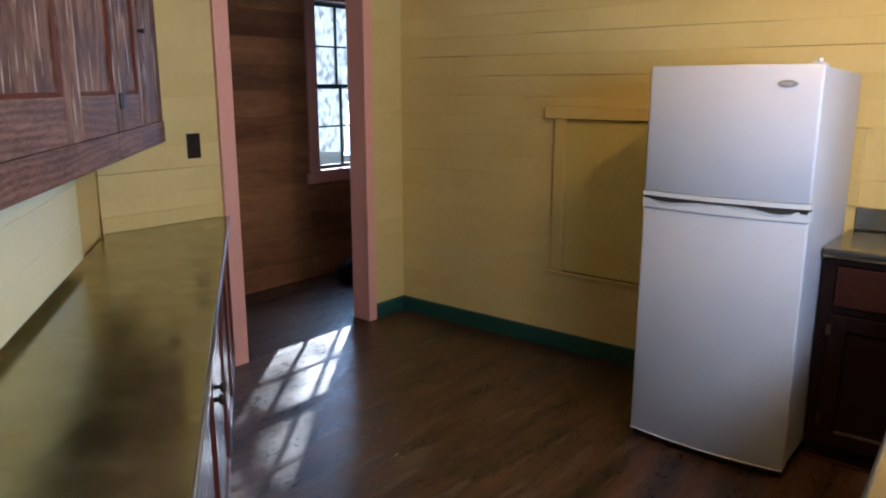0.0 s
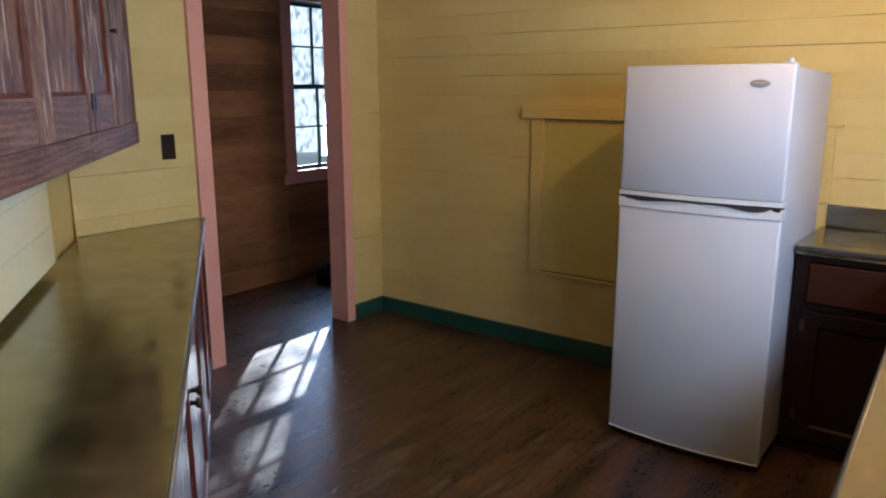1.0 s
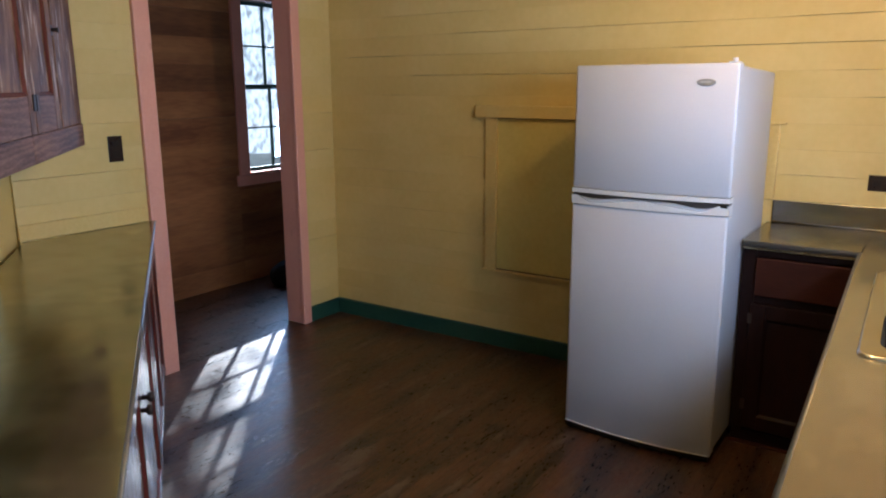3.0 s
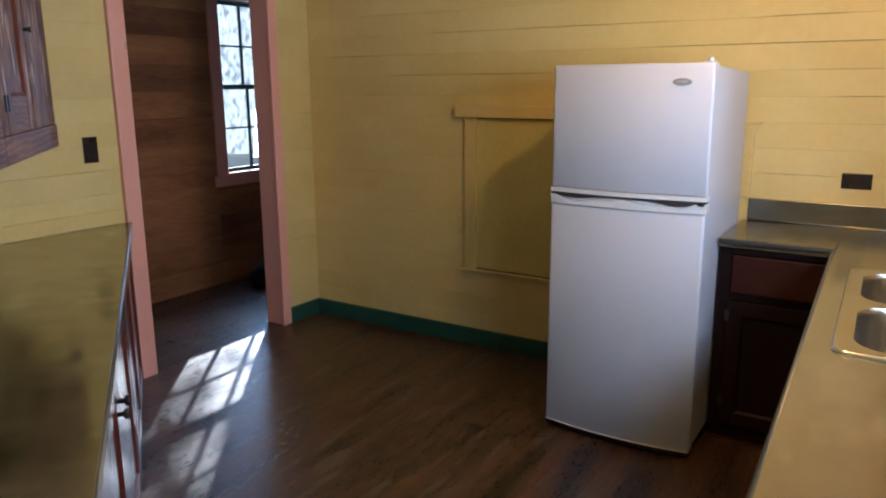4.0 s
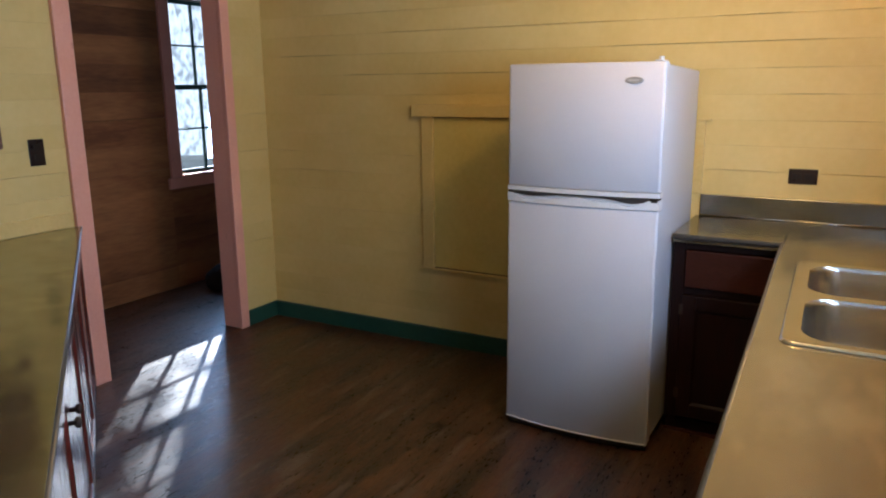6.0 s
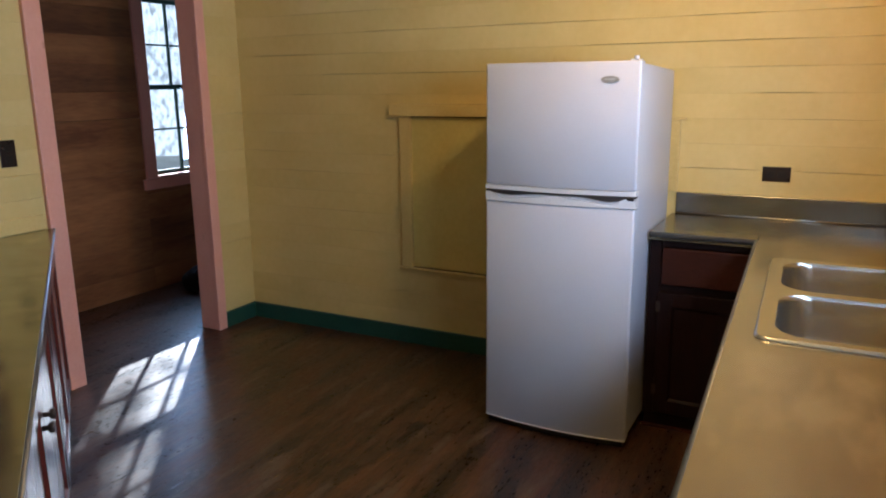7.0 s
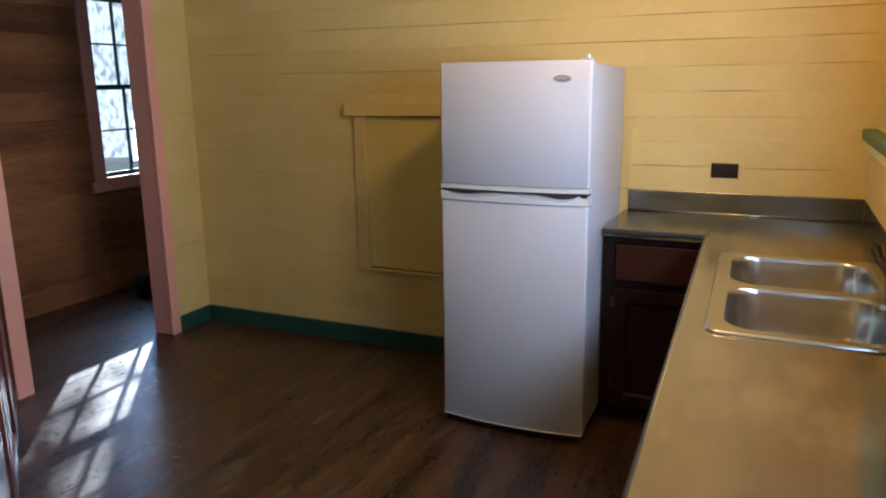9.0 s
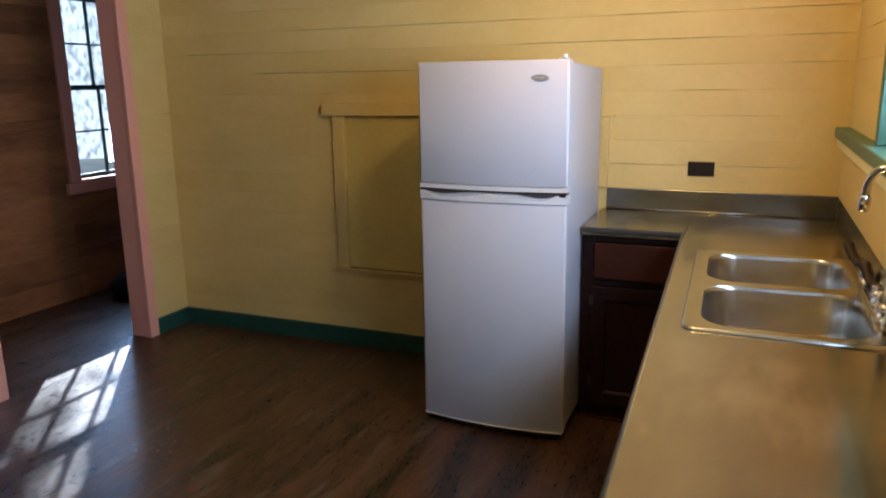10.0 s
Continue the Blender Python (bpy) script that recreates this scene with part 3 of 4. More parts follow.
def sink():
    s = thing("kitchen_sink", (3.36, -1.22, CT), "double-bowl stainless steel sink set into the worktop", "sink")
    x0, x1, y0, y1 = SINK
    # deck between rim and bowls
    bm = bmesh.new()
    edges = []
    for loop in (rounded(x0 + 0.016, x1 - 0.016, y0 + 0.016, y1 - 0.016, 0.03, CT + 0.007), *[rounded(*b, 0.088, CT + 0.005, 8) for b in BOWLS]):
        vs = [bm.verts.new(p) for p in loop]
        edges += [bm.edges.new((vs[i], vs[(i + 1) % len(vs)])) for i in range(len(vs))]
    bmesh.ops.triangle_fill(bm, use_beauty=True, use_dissolve=False, edges=edges)
    part("deck", skewed(bm, 0.3), BOWL, s)
    part("rim", skewed(loft([rounded(x0, x1, y0, y1, 0.04, CT + 0.001), rounded(x0 + 0.003, x1 - 0.003, y0 + 0.003, y1 - 0.003, 0.038, CT + 0.006), rounded(x0 + 0.009, x1 - 0.009, y0 + 0.009, y1 - 0.009, 0.034, CT + 0.009), rounded(x0 + 0.016, x1 - 0.016, y0 + 0.016, y1 - 0.016, 0.03, CT + 0.007)], cap_last=False), 0.3), BOWL, s, smooth=True)
    for b in BOWLS:
        loops = []
        for inset, z in ((0, 0.005), (0.003, 0.0), (0.006, -0.010), (0.014, -0.10), (0.022, -0.145), (0.045, -0.163), (0.10, -0.168)):
            loops.append(rounded(b[0] + inset, b[1] - inset, b[2] + inset, b[3] - inset, 0.088, CT + z, 8))
        bw = part("bowl", skewed(loft(loops), 0.3), BOWL, s, smooth=True)
        cx, cy = (b[0] + b[1]) / 2, (b[2] + b[3]) / 2
        part("drain", skewed(tube([(cx, cy, CT - 0.1675), (cx, cy, CT - 0.164)], 0.042, 24), 0.3), CHROME, bw)


def faucet():
    y, x = -1.55, 3.646
    f = thing("faucet", (x, y, CT + 0.007), "chrome gooseneck kitchen faucet with dark lever handles", "faucet")
    part("base_plate", box((x - 0.018, y - 0.07, CT + 0.0085), (x + 0.018, -1.13, CT + 0.022), 0.007), CHROME, f)
    part("column", tube([(x, y, CT + 0.0215), (x, y, CT + 0.05), (x, y, CT + 0.06)], [0.022, 0.019, 0.014], 20), CHROME, f, smooth=True)
    path = [(x, y, CT + 0.055), (x, y, CT + 0.18), (x, y, CT + 0.325)]
    for k in range(1, 15):
        a = radians(180 * k / 14)
        path.append((x - 0.033 * (1 - math.cos(a)), y + 0.0043 * k, CT + 0.325 + 0.066 * math.sin(a)))
    tip = path[-1]
    path.append((tip[0], tip[1], CT + 0.315))
    sp = part("spout", tube(path, 0.0105, 14), CHROME, f, smooth=True)
    part("aerator", tube([(tip[0], tip[1], CT + 0.320), (tip[0], tip[1], CT + 0.316), (tip[0], tip[1], CT + 0.284), (tip[0], tip[1], CT + 0.280)], [0.0115, 0.0140, 0.0135, 0.0115], 16), CHROME, sp, smooth=True)
    for yy, reach, out in ((-1.17, 1.0, 0.042), (-1.42, 0.92, 0.026)):
        v = part("valve", tube([(x, yy, CT + 0.0215), (x, yy, CT + 0.05), (x, yy, CT + 0.062)], [0.020, 0.018, 0.012], 16), CHROME, f, smooth=True)
        part("stem", tube([(x + 0.002, yy, CT + 0.055), (x - 0.010, yy, CT + 0.072), (x - 0.013, yy, CT + 0.076)], [0.013, 0.012, 0.006], 12), CHROME, v, smooth=True)
        arm = [(0.2, -0.008, 0.072), (0.42, 0.030, 0.066), (0.68, 0.066, 0.070), (0.88, 0.096, 0.088), (0.97, 0.112, 0.104), (1.0, 0.118, 0.112)]
        part("lever", tube([(x - out * a, yy + reach * b, CT + c) for a, b, c in arm], [0.009, 0.010, 0.011, 0.012, 0.0155, 0.009], 12), BRASS, v, "dark curved lever handle", smooth=True)


def shaker_front(name, parent, x0, x1, z0, z1, place, rail=0.05, foot=0.0, thick=0.02, sunk=0.010, label="", material=STAINED, material_h=STAINED_H, edge=STAINED_RED):
    """A framed door or drawer front. place(u, v, w): world point for across, out, up."""
    def bx(u0, u1, w0, w1, v0, v1, bevel=0.003):
        bm = box((u0, v0, w0), (u1, v1, w1), bevel)
        bm.transform(place)
        return bm
    foot = foot or rail
    d = part(name, bx(x0 + rail - 0.004, x1 - rail + 0.004, z0 + foot - 0.004, z1 - rail + 0.004, 0.0, thick - sunk, 0.001), material, parent, label)
    ring = bmesh.new()
    a0, a1, b0, b1, q = x0 + rail, x1 - rail, z0 + foot, z1 - rail, 0.010
    outer = [ring.verts.new((u, thick - 0.002, w)) for u, w in ((a0, b0), (a1, b0), (a1, b1), (a0, b1))]
    inner = [ring.verts.new((u, thick - sunk + 0.0005, w)) for u, w in ((a0 + q, b0 + q), (a1 - q, b0 + q), (a1 - q, b1 - q), (a0 + q, b1 - q))]
    for k in range(4):
        ring.faces.new((outer[k], outer[(k + 1) % 4], inner[(k + 1) % 4], inner[k]))
    ring.transform(place)
    part("panel_moulding", ring, edge, d, "bevelled moulding round the panel")
    part("stile", bx(x0, x0 + rail, z0, z1, 0.0, thick), material, d)
    part("stile", bx(x1 - rail, x1, z0, z1, 0.0, thick), material, d)
    part("rail", bx(x0 + rail, x1 - rail, z0, z0 + foot, 0.0, thick - 0.0008), material_h, d)
    part("rail", bx(x0 + rail, x1 - rail, z1 - rail, z1, 0.0, thick - 0.0008), material_h, d)
    return d


def knob(parent, place, u, w, v0):
    bm = tube([(u, v0, w), (u, v0 + 0.012, w), (u, v0 + 0.016, w), (u, v0 + 0.026, w), (u, v0 + 0.030, w)], [0.007, 0.006, 0.014, 0.015, 0.008], 14)
    bm.transform(place)
    part("knob", bm, BRASS, parent, "dark round metal knob", smooth=True)


def corner_cabinet():
    """Dark base cabinet beside the refrigerator, under the short arm of the worktop."""
    c = thing("base_cabinet", (2.86, -0.3, 0), "dark stained wooden base cabinet with drawer and door", "cabinet")
    z1 = CT - 0.0345
    yf = -0.478
    face = Matrix.Translation((0, yf, 0)) @ Matrix.Diagonal((1, -1, 1, 1))
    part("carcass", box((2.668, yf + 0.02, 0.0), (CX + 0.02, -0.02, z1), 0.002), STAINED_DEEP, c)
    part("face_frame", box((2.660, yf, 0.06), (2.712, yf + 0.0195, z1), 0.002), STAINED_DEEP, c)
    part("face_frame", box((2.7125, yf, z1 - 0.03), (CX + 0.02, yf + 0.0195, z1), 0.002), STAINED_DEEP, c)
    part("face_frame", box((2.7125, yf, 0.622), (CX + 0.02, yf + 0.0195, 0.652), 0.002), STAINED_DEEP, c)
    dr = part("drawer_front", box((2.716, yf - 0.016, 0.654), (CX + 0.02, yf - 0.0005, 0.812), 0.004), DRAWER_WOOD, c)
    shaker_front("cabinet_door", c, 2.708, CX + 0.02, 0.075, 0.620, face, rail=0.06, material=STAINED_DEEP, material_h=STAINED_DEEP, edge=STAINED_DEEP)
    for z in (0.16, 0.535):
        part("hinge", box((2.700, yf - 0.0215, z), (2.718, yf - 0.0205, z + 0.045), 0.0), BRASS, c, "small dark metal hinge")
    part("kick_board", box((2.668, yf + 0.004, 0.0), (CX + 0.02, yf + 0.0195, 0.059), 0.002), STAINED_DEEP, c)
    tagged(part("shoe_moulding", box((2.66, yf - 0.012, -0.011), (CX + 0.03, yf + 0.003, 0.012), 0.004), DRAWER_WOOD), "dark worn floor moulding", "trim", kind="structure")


def sink_cabinets():
    """The run below the sink, its fronts facing into the room."""
    xs = CX + 0.105
    for y0, y1 in ((-1.24, -0.52), (-2.14, -1.245), (CEND + 0.01, -2.145)):
        c = thing("base_cabinet", (xs + 0.2, (y0 + y1) / 2, 0), "dark stained wooden base cabinet under the steel worktop", "cabinet", group="sink cabinets")
        part("carcass", box((xs + 0.02, y0, 0.0), (WALL_D - 0.03, y1, CT - 0.20), 0.002), STAINED, c)
        place = Matrix.Translation((xs + 0.0195, 0, 0)) @ Matrix(((0, -1, 0, 0), (1, 0, 0, 0), (0, 0, 1, 0), (0, 0, 0, 1)))
        part("top_rail", box((xs, y0, CT - 0.199), (xs + 0.019, y1, CT - 0.035), 0.003), STAINED_H, c)
        d = shaker_front("cabinet_door", c, y0 + 0.02, y1 - 0.02, 0.08, CT - 0.205, place, rail=0.06)
        knob(d, place, y1 - 0.05, 0.60, 0.0205)


steel_counter()
sink()
faucet()
corner_cabinet()
sink_cabinets()

# ---- left counter on the slanting wall ----
LT = 0.834
L_A, L_B = Vector((0.016, -1.366, 0)), Vector((2.60, -3.256, 0))      # ends of its front edge
L_DIR = (L_B - L_A).normalized()
L_ANG = math.atan2(L_DIR.y, L_DIR.x)
L_LEN = (L_B - L_A).length
L_FRAME = Matrix.Translation(L_A) @ Matrix.Rotation(L_ANG, 4, "Z")         # x along the front, y into the room


def left_counter():
    c = thing("steel_worktop", c_at(1.4, 0.3, LT), "long dull steel worktop along the slanting wall", "worktop")
    far = c_at(3.05, 0.003)
    part("top", slab([(0.016, -2.02), (far.x, far.y), (L_B.x, L_B.y), (L_A.x, L_A.y)], LT - 0.030, LT, 0.003), STEEL_LEFT, c)
    part("rolled_edge", tube([(0.0, 0.0, LT - 0.007), (L_LEN, 0.0, LT - 0.007)], 0.0068, 10, L_FRAME), STEEL_EDGE, c, smooth=True)


def left_base_cabinets():
    place = L_FRAME @ Matrix.Translation((0, -0.028, 0))
    ends = (0.115, 1.21, 2.65, L_LEN)
    for k, (u0, u1) in enumerate(zip(ends, ends[1:])):
        base = L_FRAME @ Vector(((u0 + u1) / 2, -0.25, 0))
        c = thing("base_cabinet", base, "glossy dark stained wooden base cabinet with framed doors", "cabinet", group="left base cabinets")

        def put(lo, hi, bevel=0.003):
            bm = box(lo, hi, bevel)
            bm.transform(place)
            return bm
        part("carcass", put((u0 + 0.002, -0.42, 0.0), (u1 - 0.002, -0.021, LT - 0.031), 0.002), STAINED_GLOSS, c)
        part("face_frame", put((u0 + 0.001, -0.0205, LT - 0.085), (u1 - 0.001, -0.001, LT - 0.032)), STAINED_GLOSS, c)
        part("face_frame", put((u0 + 0.001, -0.0205, 0.0), (u0 + 0.035, -0.001, LT - 0.0855)), STAINED_GLOSS, c)
        part("face_frame", put((u1 - 0.035, -0.0205, 0.0), (u1 - 0.001, -0.001, LT - 0.0855)), STAINED_GLOSS, c)
        part("kick_board", put((u0 + 0.0355, -0.0205, 0.0), (u1 - 0.0355, -0.001, 0.08)), STAINED_GLOSS, c)
        m = (u0 + u1) / 2
        for a, b, ku in ((u0 + 0.028, m - 0.002, m - 0.045), (m + 0.002, u1 - 0.028, m + 0.045)):
            d = shaker_front("cabinet_door", c, a, b, 0.07, LT - 0.075, place, rail=0.062, material=STAINED_GLOSS, material_h=STAINED_GLOSS)
            if k:
                knob(d, place, ku, 0.655, 0.0205)
    bm = box((0.115, 0.0005, -0.011), (L_LEN, 0.012, 0.012), 0.004)
    bm.transform(place)
    trim("floor_strip_edging", bm, STEEL, "thin bright metal floor edging along the cabinets", "trim")


def splash_panel():
    """A yellow boxed panel fixed to the slanting wall, its lower edge a little above the worktop."""
    p = thing("splash_panel", c_at(1.8, 0.05, LT + 0.03), "pale yellow boxed-out wall panel above the steel worktop", "panel")
    for k, (z0, z1) in enumerate(((LT + 0.035, 1.005), (1.0056, 1.145), (1.1456, 1.30))):
        part("board", box((0.6705, 0.001, z0), (3.2, 0.056, z1), 0.002, m=C_FRAME), PALE, p)


UP_A = Vector((0.296, -1.852, 0))
UP_ANG = radians(-40.0)
UP = Matrix.Translation(UP_A) @ Matrix.Rotation(UP_ANG, 4, "Z")       # front plane of the wall cabinets, y into the room
UZ0, UZ1 = 1.258, 2.12


def wall_cabinets():
    units = ((0.02, 0.855, ((0.508, 0.852, "high"),)), (0.857, 1.950, ((0.860, 1.370, "low"), (1.377, 1.947, "high"))), (1.953, 2.52, ((1.956, 2.516, "low"),)))
    for u0, u1, doors in units:
        base = UP @ Vector(((u0 + u1) / 2, -0.15, UZ0))
        c = thing("wall_cabinet", base, "glossy dark stained wooden wall cabinet with framed doors", "cabinet", group="wall cabinets")

        def put(lo, hi, bevel=0.003):
            bm = box(lo, hi, bevel)
            bm.transform(UP)
            return bm
        part("carcass", put((u0 + 0.001, -0.215, UZ0 + 0.080), (u1 - 0.001, -0.021, UZ1), 0.002), STAINED, c)
        part("valance", put((u0 + 0.0005, -0.024, UZ0), (u1 - 0.0005, 0.004, UZ0 + 0.090), 0.004), STAINED_H, c)
        if u0 < 0.1:
            part("face_board", put((u0, -0.0205, UZ0 + 0.0905), (u0 + 0.200, -0.001, UZ1)), STAINED, c)
            part("face_board", put((u0 + 0.202, -0.0205, UZ0 + 0.0905), (0.402, 0.003, UZ1)), STAINED, c)
            part("face_moulding", put((0.403, -0.0205, UZ0 + 0.0905), (0.442, 0.012, UZ1), 0.006), STAINED, c)
            part("face_board", put((0.443, -0.0205, UZ0 + 0.0905), (0.505, 0.001, UZ1)), STAINED, c)
            bm = box((0.448, 0.0015, UZ0 + 0.412), (0.498, 0.014, UZ0 + 0.450), 0.004)
            bm.transform(UP)
            lt = part("latch", bm, BRASS, c, "small dark brass cupboard latch")
            bm = tube([(0.470, 0.014, UZ0 + 0.431), (0.470, 0.026, UZ0 + 0.431), (0.470, 0.036, UZ0 + 0.431)], [0.006, 0.006, 0.011], 10)
            bm.transform(UP)
            part("latch_knob", bm, BRASS, lt, smooth=True)
        for a, b, side in doors:
            d = shaker_front("cabinet_door", c, a, b, UZ0 + 0.094, UZ1 - 0.02, UP, rail=0.068, foot=0.118)
            for z in (UZ0 + 0.165, UZ1 - 0.2):
                uu = a + 0.013 if side == "low" else b - 0.013
                bm = box((uu - 0.010, 0.0205, z), (uu + 0.010, 0.0255, z + 0.05), 0.001)
                bm.transform(UP)
                part("hinge", bm, BRASS, d)


left_counter()
left_base_cabinets()
splash_panel()
wall_cabinets()


# ---- outlets ----
def outlet(name, label, m, w, h):
    """A socket plate lying in its own xz plane and facing -y."""
    o = thing(name, m.translation, label, "outlet")
    part("plate", box((-w / 2, -0.006, -h / 2), (w / 2, -0.0005, h / 2), 0.003, m=m), BROWN_PLATE, o)
    along = w > h
    for s in (-1, 1):
        c = (s * 0.024, 0) if along else (0, s * 0.024)
        r = part("socket", box((c[0] - 0.016, -0.009, c[1] - 0.014), (c[0] + 0.016, -0.0062, c[1] + 0.014), 0.004, m=m), BLACK, o)
        for q in (-0.006, 0.006):
            d = (0, q) if along else (q, 0)
            part("slot", box((c[0] + d[0] - 0.0015, -0.0096, c[1] + d[1] - 0.0035), (c[0] + d[0] + 0.0015, -0.0091, c[1] + d[1] + 0.0035), m=m), BROWN_PLATE, r)
    part("screw", tube([(0, -0.0062, 0), (0, -0.0074, 0)], 0.0025, 8, m), BRASS, o)


outlet("wall_outlet", "dark brown outlet plate set sideways above the worktop", Matrix.Translation((3.0965, -0.0015, 1.0835)), 0.116, 0.067)
outlet("wall_outlet", "dark brown outlet plate beside the pink doorway", Matrix.Translation((0.0015, -1.533, 1.2045)) @ Matrix.Rotation(radians(90), 4, "Z"), 0.074, 0.122)


# ---- back room ----
def bag():
    b = thing("cloth_bag", (-0.80, 0.30, 0), "black cloth bag slumped on the back room floor", "bag")
    bm = bmesh.new()
    bmesh.ops.create_uvsphere(bm, u_segments=24, v_segments=14, radius=1)
    for v in bm.verts:
        n = 1 + 0.16 * noise.noise(v.co * 1.9) + 0.06 * noise.noise(v.co * 5)
        v.co = Vector((v.co.x * 0.12 * n, v.co.y * 0.13 * n, max(-0.5, v.co.z) * 0.12 * n))
    lo = min(v.co.z for v in bm.verts)
    bm.transform(Matrix.Translation((-0.80, 0.30, -lo)))
    part("sack", bm, FABRIC, b, smooth=True)
    part("strap", tube([(-0.78, 0.23, 0.12), (-0.74, 0.21, 0.17), (-0.74, 0.28, 0.195), (-0.78, 0.36, 0.15)], 0.010, 8), FABRIC, b, smooth=True)


bag()


def ceiling_light():
    c = thing("ceiling_light", (2.90, -1.42, CEIL), "bare warm bulb in a ceiling socket", "lamp")
    part("socket", tube([(2.90, -1.42, CEIL - 0.001), (2.90, -1.42, CEIL - 0.03), (2.90, -1.42, CEIL - 0.035), (2.90, -1.42, CEIL - 0.11)], [0.055, 0.05, 0.022, 0.02], 16), WHITE_TRIM, c)


ceiling_light()


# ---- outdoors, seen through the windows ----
# Backdrop sheet that glows by itself to stand for bright daylight on woods.
WOODS_GLOW = bpy.data.materials.new("glowing_woodland")
WOODS_GLOW.use_nodes = True
ht = WOODS_GLOW.node_tree
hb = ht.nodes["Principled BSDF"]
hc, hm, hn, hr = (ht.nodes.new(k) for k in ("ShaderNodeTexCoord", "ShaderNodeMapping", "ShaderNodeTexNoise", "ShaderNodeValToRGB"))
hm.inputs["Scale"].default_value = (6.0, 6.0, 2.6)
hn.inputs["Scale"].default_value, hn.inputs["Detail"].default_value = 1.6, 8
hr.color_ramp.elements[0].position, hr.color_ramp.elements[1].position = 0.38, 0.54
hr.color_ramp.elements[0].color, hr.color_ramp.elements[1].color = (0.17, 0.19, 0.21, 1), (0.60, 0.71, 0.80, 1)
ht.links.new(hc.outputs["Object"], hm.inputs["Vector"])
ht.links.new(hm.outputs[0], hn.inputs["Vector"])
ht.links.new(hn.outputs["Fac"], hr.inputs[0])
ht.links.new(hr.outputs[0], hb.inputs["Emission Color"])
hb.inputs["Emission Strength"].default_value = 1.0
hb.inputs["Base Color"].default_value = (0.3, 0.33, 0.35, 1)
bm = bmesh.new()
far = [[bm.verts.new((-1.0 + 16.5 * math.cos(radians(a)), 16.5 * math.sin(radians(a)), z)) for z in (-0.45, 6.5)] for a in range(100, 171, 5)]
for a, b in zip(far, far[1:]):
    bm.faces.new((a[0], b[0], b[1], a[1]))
structure("backdrop", bm, WOODS_GLOW, "glowing sheet patterned as pale woodland outside the window", "backdrop")


def tree(x, y, h, seed, low=0.25, limbs=14):
    rng = random.Random(seed)
    t = thing("tree", (x, y, -0.4), "slim forest tree with thin sunlit foliage", "tree", group="trees outside")
    lean = (rng.uniform(-0.5, 0.5), rng.uniform(-0.5, 0.5))
    path = [(x + lean[0] * k / 6, y + lean[1] * k / 6, -0.4 + h * k / 6) for k in range(7)]
    tr = part("trunk", tube(path, [0.16 * (1 - 0.12 * k) for k in range(7)], 8), BARK, t, smooth=True)
    bm = bmesh.new()
    for k in range(limbs):
        z = h * rng.uniform(low, 0.95)
        a, l = rng.uniform(0, math.tau), rng.uniform(0.7, 1.8)
        o = Vector((x + lean[0] * z / h, y + lean[1] * z / h, z - 0.4))
        e = o + Vector((math.cos(a) * l, math.sin(a) * l, l * 0.4))
        if k < 8:
            part("limb", tube([o, o.lerp(e, 0.5) + Vector((0, 0, 0.1)), e], [0.04, 0.025, 0.01], 6), BARK, tr)
        for _ in range(42):
            c = o.lerp(e, rng.uniform(0.45, 1.1)) + Vector((rng.gauss(0, 0.3), rng.gauss(0, 0.3), rng.gauss(0, 0.25)))
            s = rng.uniform(0.04, 0.09)
            r = Euler((rng.uniform(0, 3), rng.uniform(0, 3), rng.uniform(0, 3))).to_matrix()
            bm.faces.new([bm.verts.new(c + r @ Vector(q) * s) for q in ((-1, -0.45, 0), (0.2, -0.6, 0.1), (1, 0, 0), (0.2, 0.6, 0.1), (-1, 0.45, 0))])
    part("crown", bm, LEAF, t)


for i, (tx, ty, th) in enumerate(((-13.5, 4.6, 9), (-16.5, 10.0, 10), (-20, 14.5, 11), (-19, 8.2, 10), (-24, 12, 12), (-22, 17.0, 11), (9, -2, 8), (11, 1.5, 9))):
    tree(tx, ty, th, i + 3)
# Unseen tree, added so its crown dims the sun through the upper sash.
tree(-7.1, 8.62, 9.5, 41, low=0.722, limbs=130)


# ---- wall boards ----
def boards(wall, spots, material, turn, height, thick=0.022, gap=0.0055, z_top=CEIL, start=0.0, seed=1, opened=None):
    """Boards of one wall: spots are runs (origin x, y, length, z0, z1) along the wall."""
    k = 0
    n = int(math.ceil((z_top - start) / height))
    for j in range(n):
        za, zb = start + j * height, min(start + (j + 1) * height, z_top)
        for x, y, length, z0, z1 in spots:
            a, b = max(za, z0), min(zb, z1)
            if b - a < 0.012:
                continue
            k += 1
            bm = board(length, b - a, thick, seed + k * 1.37 + j, gap * (0.35 + 0.65 * ((j * 7 + k * 3) % 10) / 9), steps=max(4, int(length * (30 if opened else 14))), spans=None if opened is None else opened.get(j, ()))
            bm.transform(Matrix.Translation((x, y, a)) @ Matrix.Rotation(turn, 4, "Z"))
            part("board", bm, material, wall)


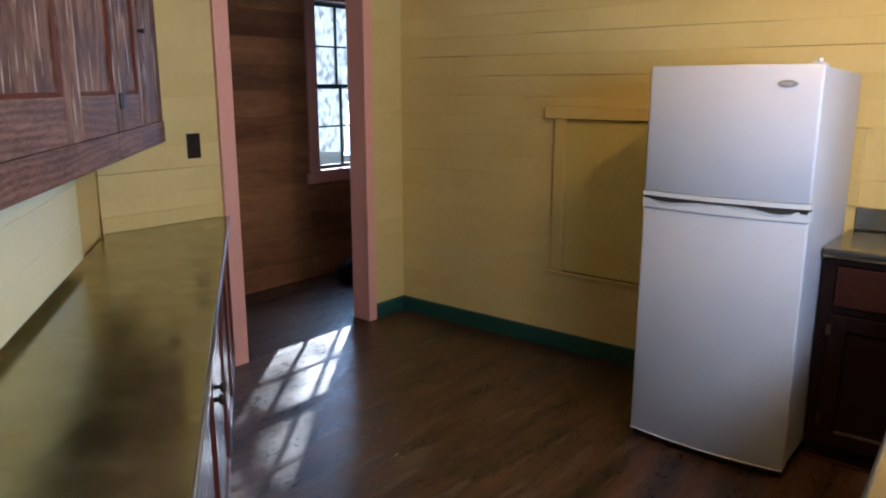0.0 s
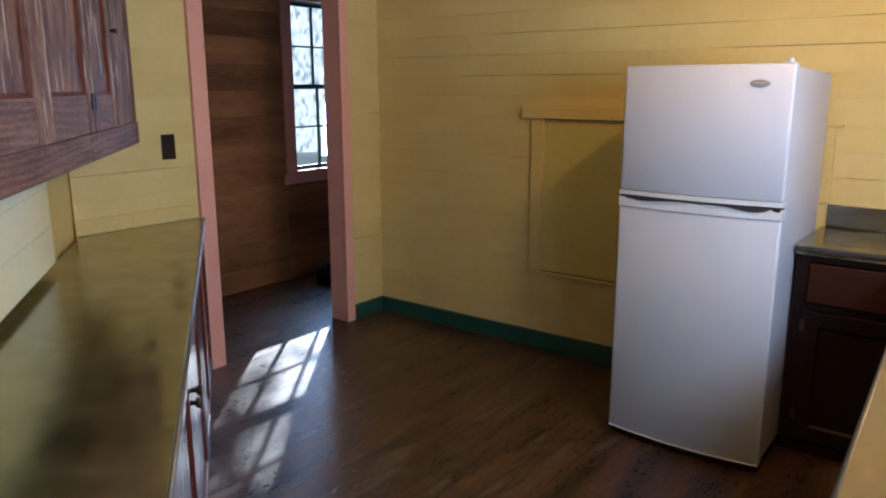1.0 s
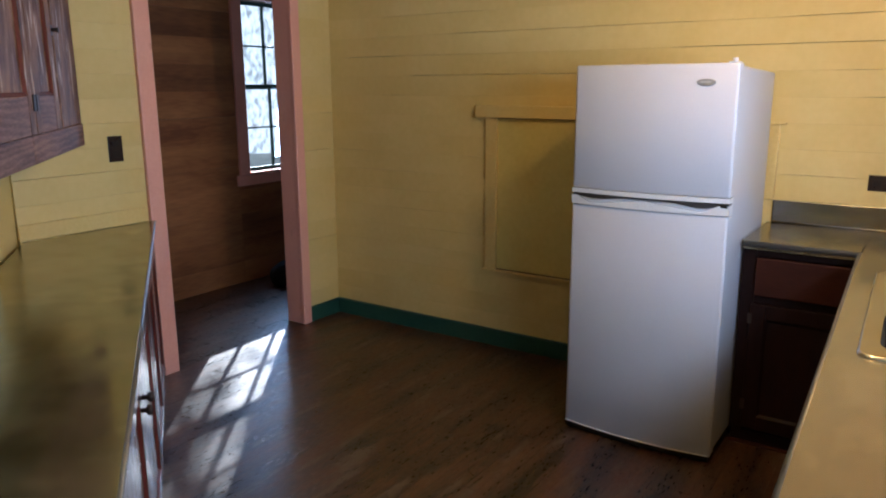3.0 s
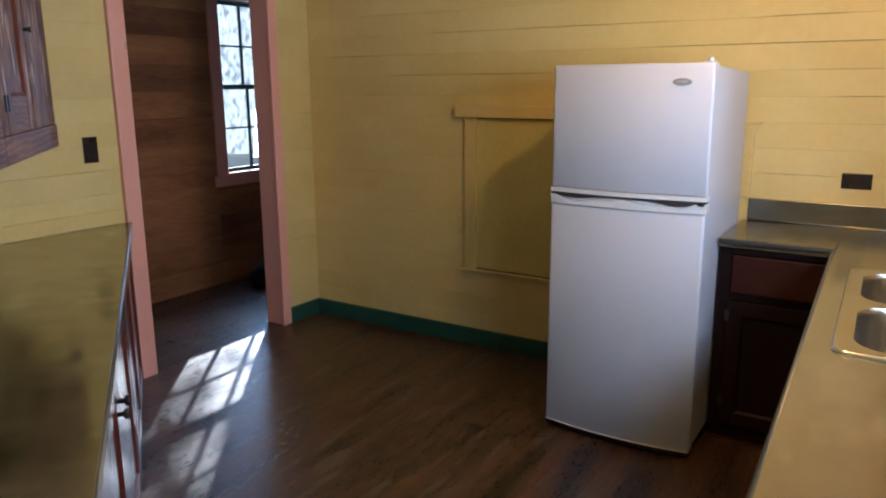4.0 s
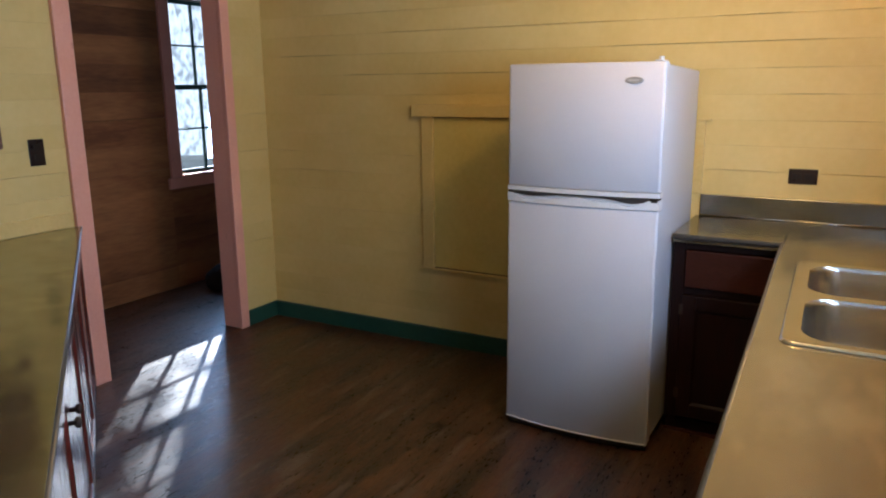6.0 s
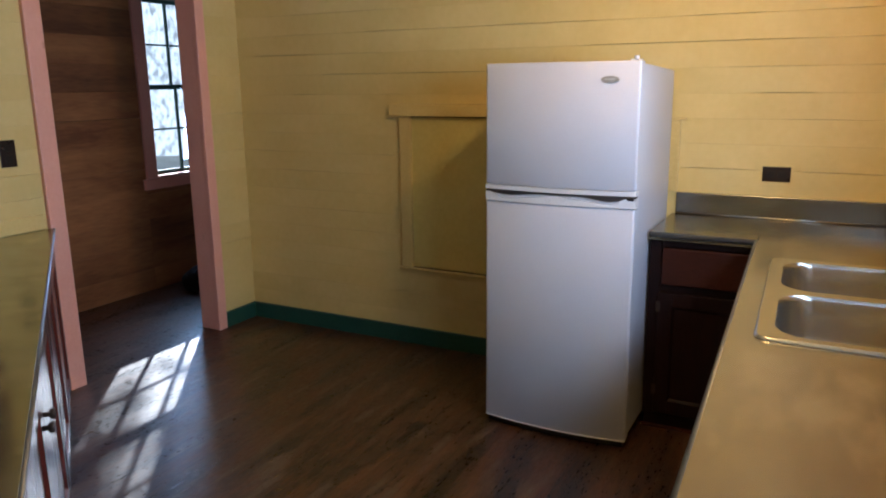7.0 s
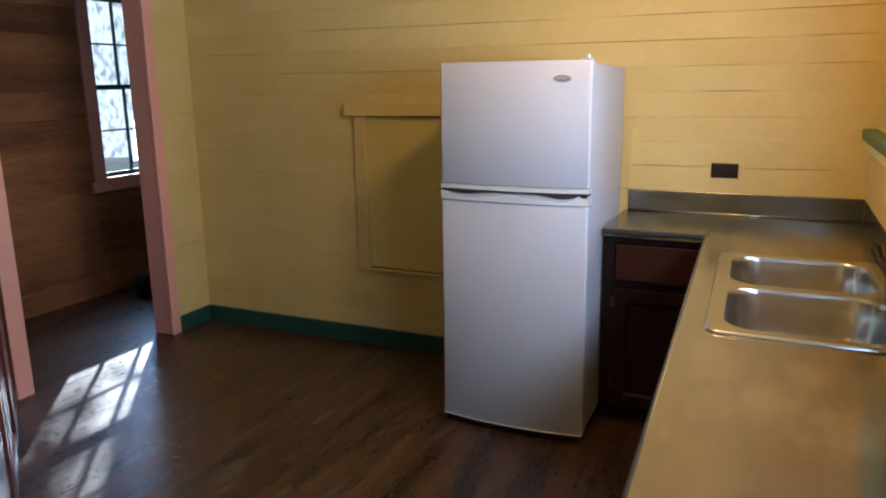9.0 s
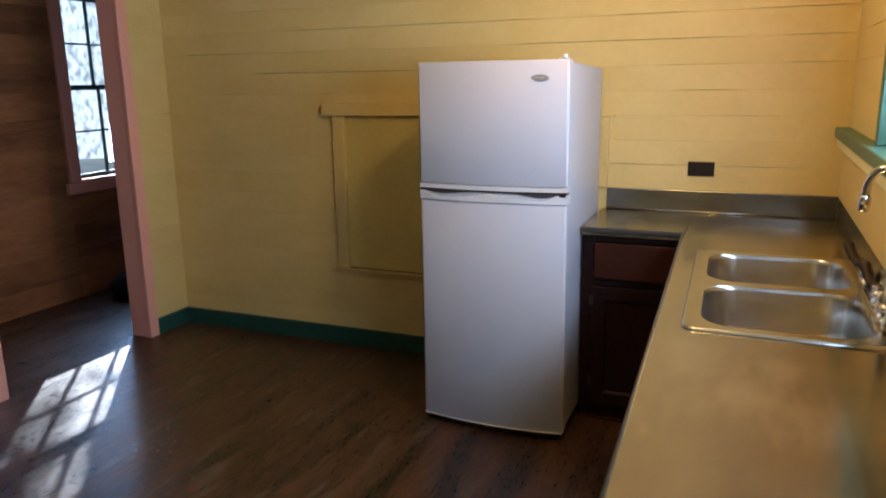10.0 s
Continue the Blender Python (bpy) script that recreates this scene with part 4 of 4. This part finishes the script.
OPENED = {      # joint of the north wall, counted from the floor: stretches (from, to, width) where the paint has cracked open
    5: ((0.0, 0.11, 0.003),), 6: ((0.75, 1.08, 0.0016),), 7: ((0.55, 0.88, 0.0022),), 8: ((0.0, 0.13, 0.003), (0.45, 0.7, 0.0012)),
    9: ((0.22, 0.72, 0.0025),), 10: ((0.0, 0.29, 0.0028), (0.98, 1.12, 0.0035), (2.69, 3.05, 0.0040), (3.15, 3.56, 0.0034)),
    11: ((0.2, 0.5, 0.0012), (2.66, 2.95, 0.0016)), 12: ((1.35, 1.75, 0.0012), (3.10, 3.40, 0.0018)), 13: ((0.40, 0.61, 0.0032), (1.0, 1.2, 0.0014), (2.97, 3.24, 0.0034)),
    14: ((0.62, 2.30, 0.0032), (2.86, 3.22, 0.0028), (3.40, 3.68, 0.0034)), 15: ((0.12, 0.60, 0.0046), (0.60, 1.05, 0.0018), (2.15, 3.20, 0.0036), (3.38, 3.68, 0.0038)),
    16: ((0.25, 0.58, 0.0020), (0.92, 2.30, 0.0036), (2.64, 3.03, 0.0040), (3.18, 3.68, 0.0040)), 17: ((0.4, 1.2, 0.002), (2.2, 3.0, 0.003))}
boards(wall_a, ((0.0, 0.0, WALL_D, 0, CEIL),), YELLOW, 0.0, 0.1135, start=-0.038, seed=3, opened=OPENED)
boards(wall_b, ((0.0, -0.2845, 0.2845, 0, CEIL), (0.0, C_O.y + 0.010, -1.3965 - C_O.y, 0, CEIL), (0.0, -1.386, 1.101, DOOR_H + 0.0955, CEIL)), YELLOW, radians(90), 0.1135, start=-0.035, seed=9, gap=0.0018)
boards(wall_d, ((WALL_D, 0.0, -WIN[0] - 0.0455, 0, CEIL), (WALL_D, WIN[1] - 0.0755, -REAR + WIN[1] - 0.0755, 0, CEIL), (WALL_D, WIN[0] + 0.045, WIN[0] - WIN[1] + 0.12, 0, WIN[2] - 0.046), (WALL_D, WIN[0] + 0.045, WIN[0] - WIN[1] + 0.12, WIN[3] + 0.081, CEIL)), YELLOW, radians(-90), 0.1135, start=-0.036, seed=21, gap=0.0016)
boards(wall_back, ((BACK_X, -3.0, WB[0] - 0.1035 + 3.0, 0, CEIL), (BACK_X, WB[1] + 0.0985, 0.9, 0, CEIL), (BACK_X, WB[0] - 0.103, WB[1] - WB[0] + 0.201, 0, WB[2] - 0.101), (BACK_X, WB[0] - 0.103, WB[1] - WB[0] + 0.201, WB[3] + 0.101, CEIL)), ROUGH_WOOD, radians(90), 0.185, start=-0.02, seed=31, gap=0.003)


# ---- floor strips ----
def strips():
    width = 0.0565
    rng = random.Random(5)
    shared = {}
    rest = bmesh.new()
    count = 0
    x = -1.13
    while x < 3.69:
        y = -4.5 + rng.uniform(-0.9, 0)
        while y < 2.2:
            length = rng.choice((0.5, 0.75, 1.0, 1.25))
            y0, y1 = max(y, -4.5), min(y + length, 2.2)
            if y1 - y0 > 0.02:
                near = -0.25 < x < 2.7 and y1 - y0 == length and -2.9 < y0 and y1 < 0.3 and count < 300
                if near:
                    count += 1
                    if length not in shared:
                        bm = box((0.0002, 0.0002, -0.012), (width - 0.0002, length - 0.0002, 0.0), 0.0004, segs=1)
                        ob = part("floor_strip", bm, FLOOR, floor)
                        shared[length] = ob.data
                    else:
                        ob = new("floor_strip", shared[length])
                        ob.parent = floor
                    ob.location = (x, y0, rng.uniform(-0.0002, 0.0))
                else:
                    dz = rng.uniform(-0.0002, 0.0)
                    g = bmesh.ops.create_cube(rest, size=1.0)
                    for v in g["verts"]:
                        v.co = Vector((x + width / 2 + v.co.x * (width - 0.0004), (y0 + y1) / 2 + v.co.y * (y1 - y0 - 0.0004), -0.006 + dz + v.co.z * 0.012))
            y += length
        x += width
    ob = part("floor_strips_rest", rest, FLOOR_REST, floor)
    tagged(ob, kind="stuff")


strips()
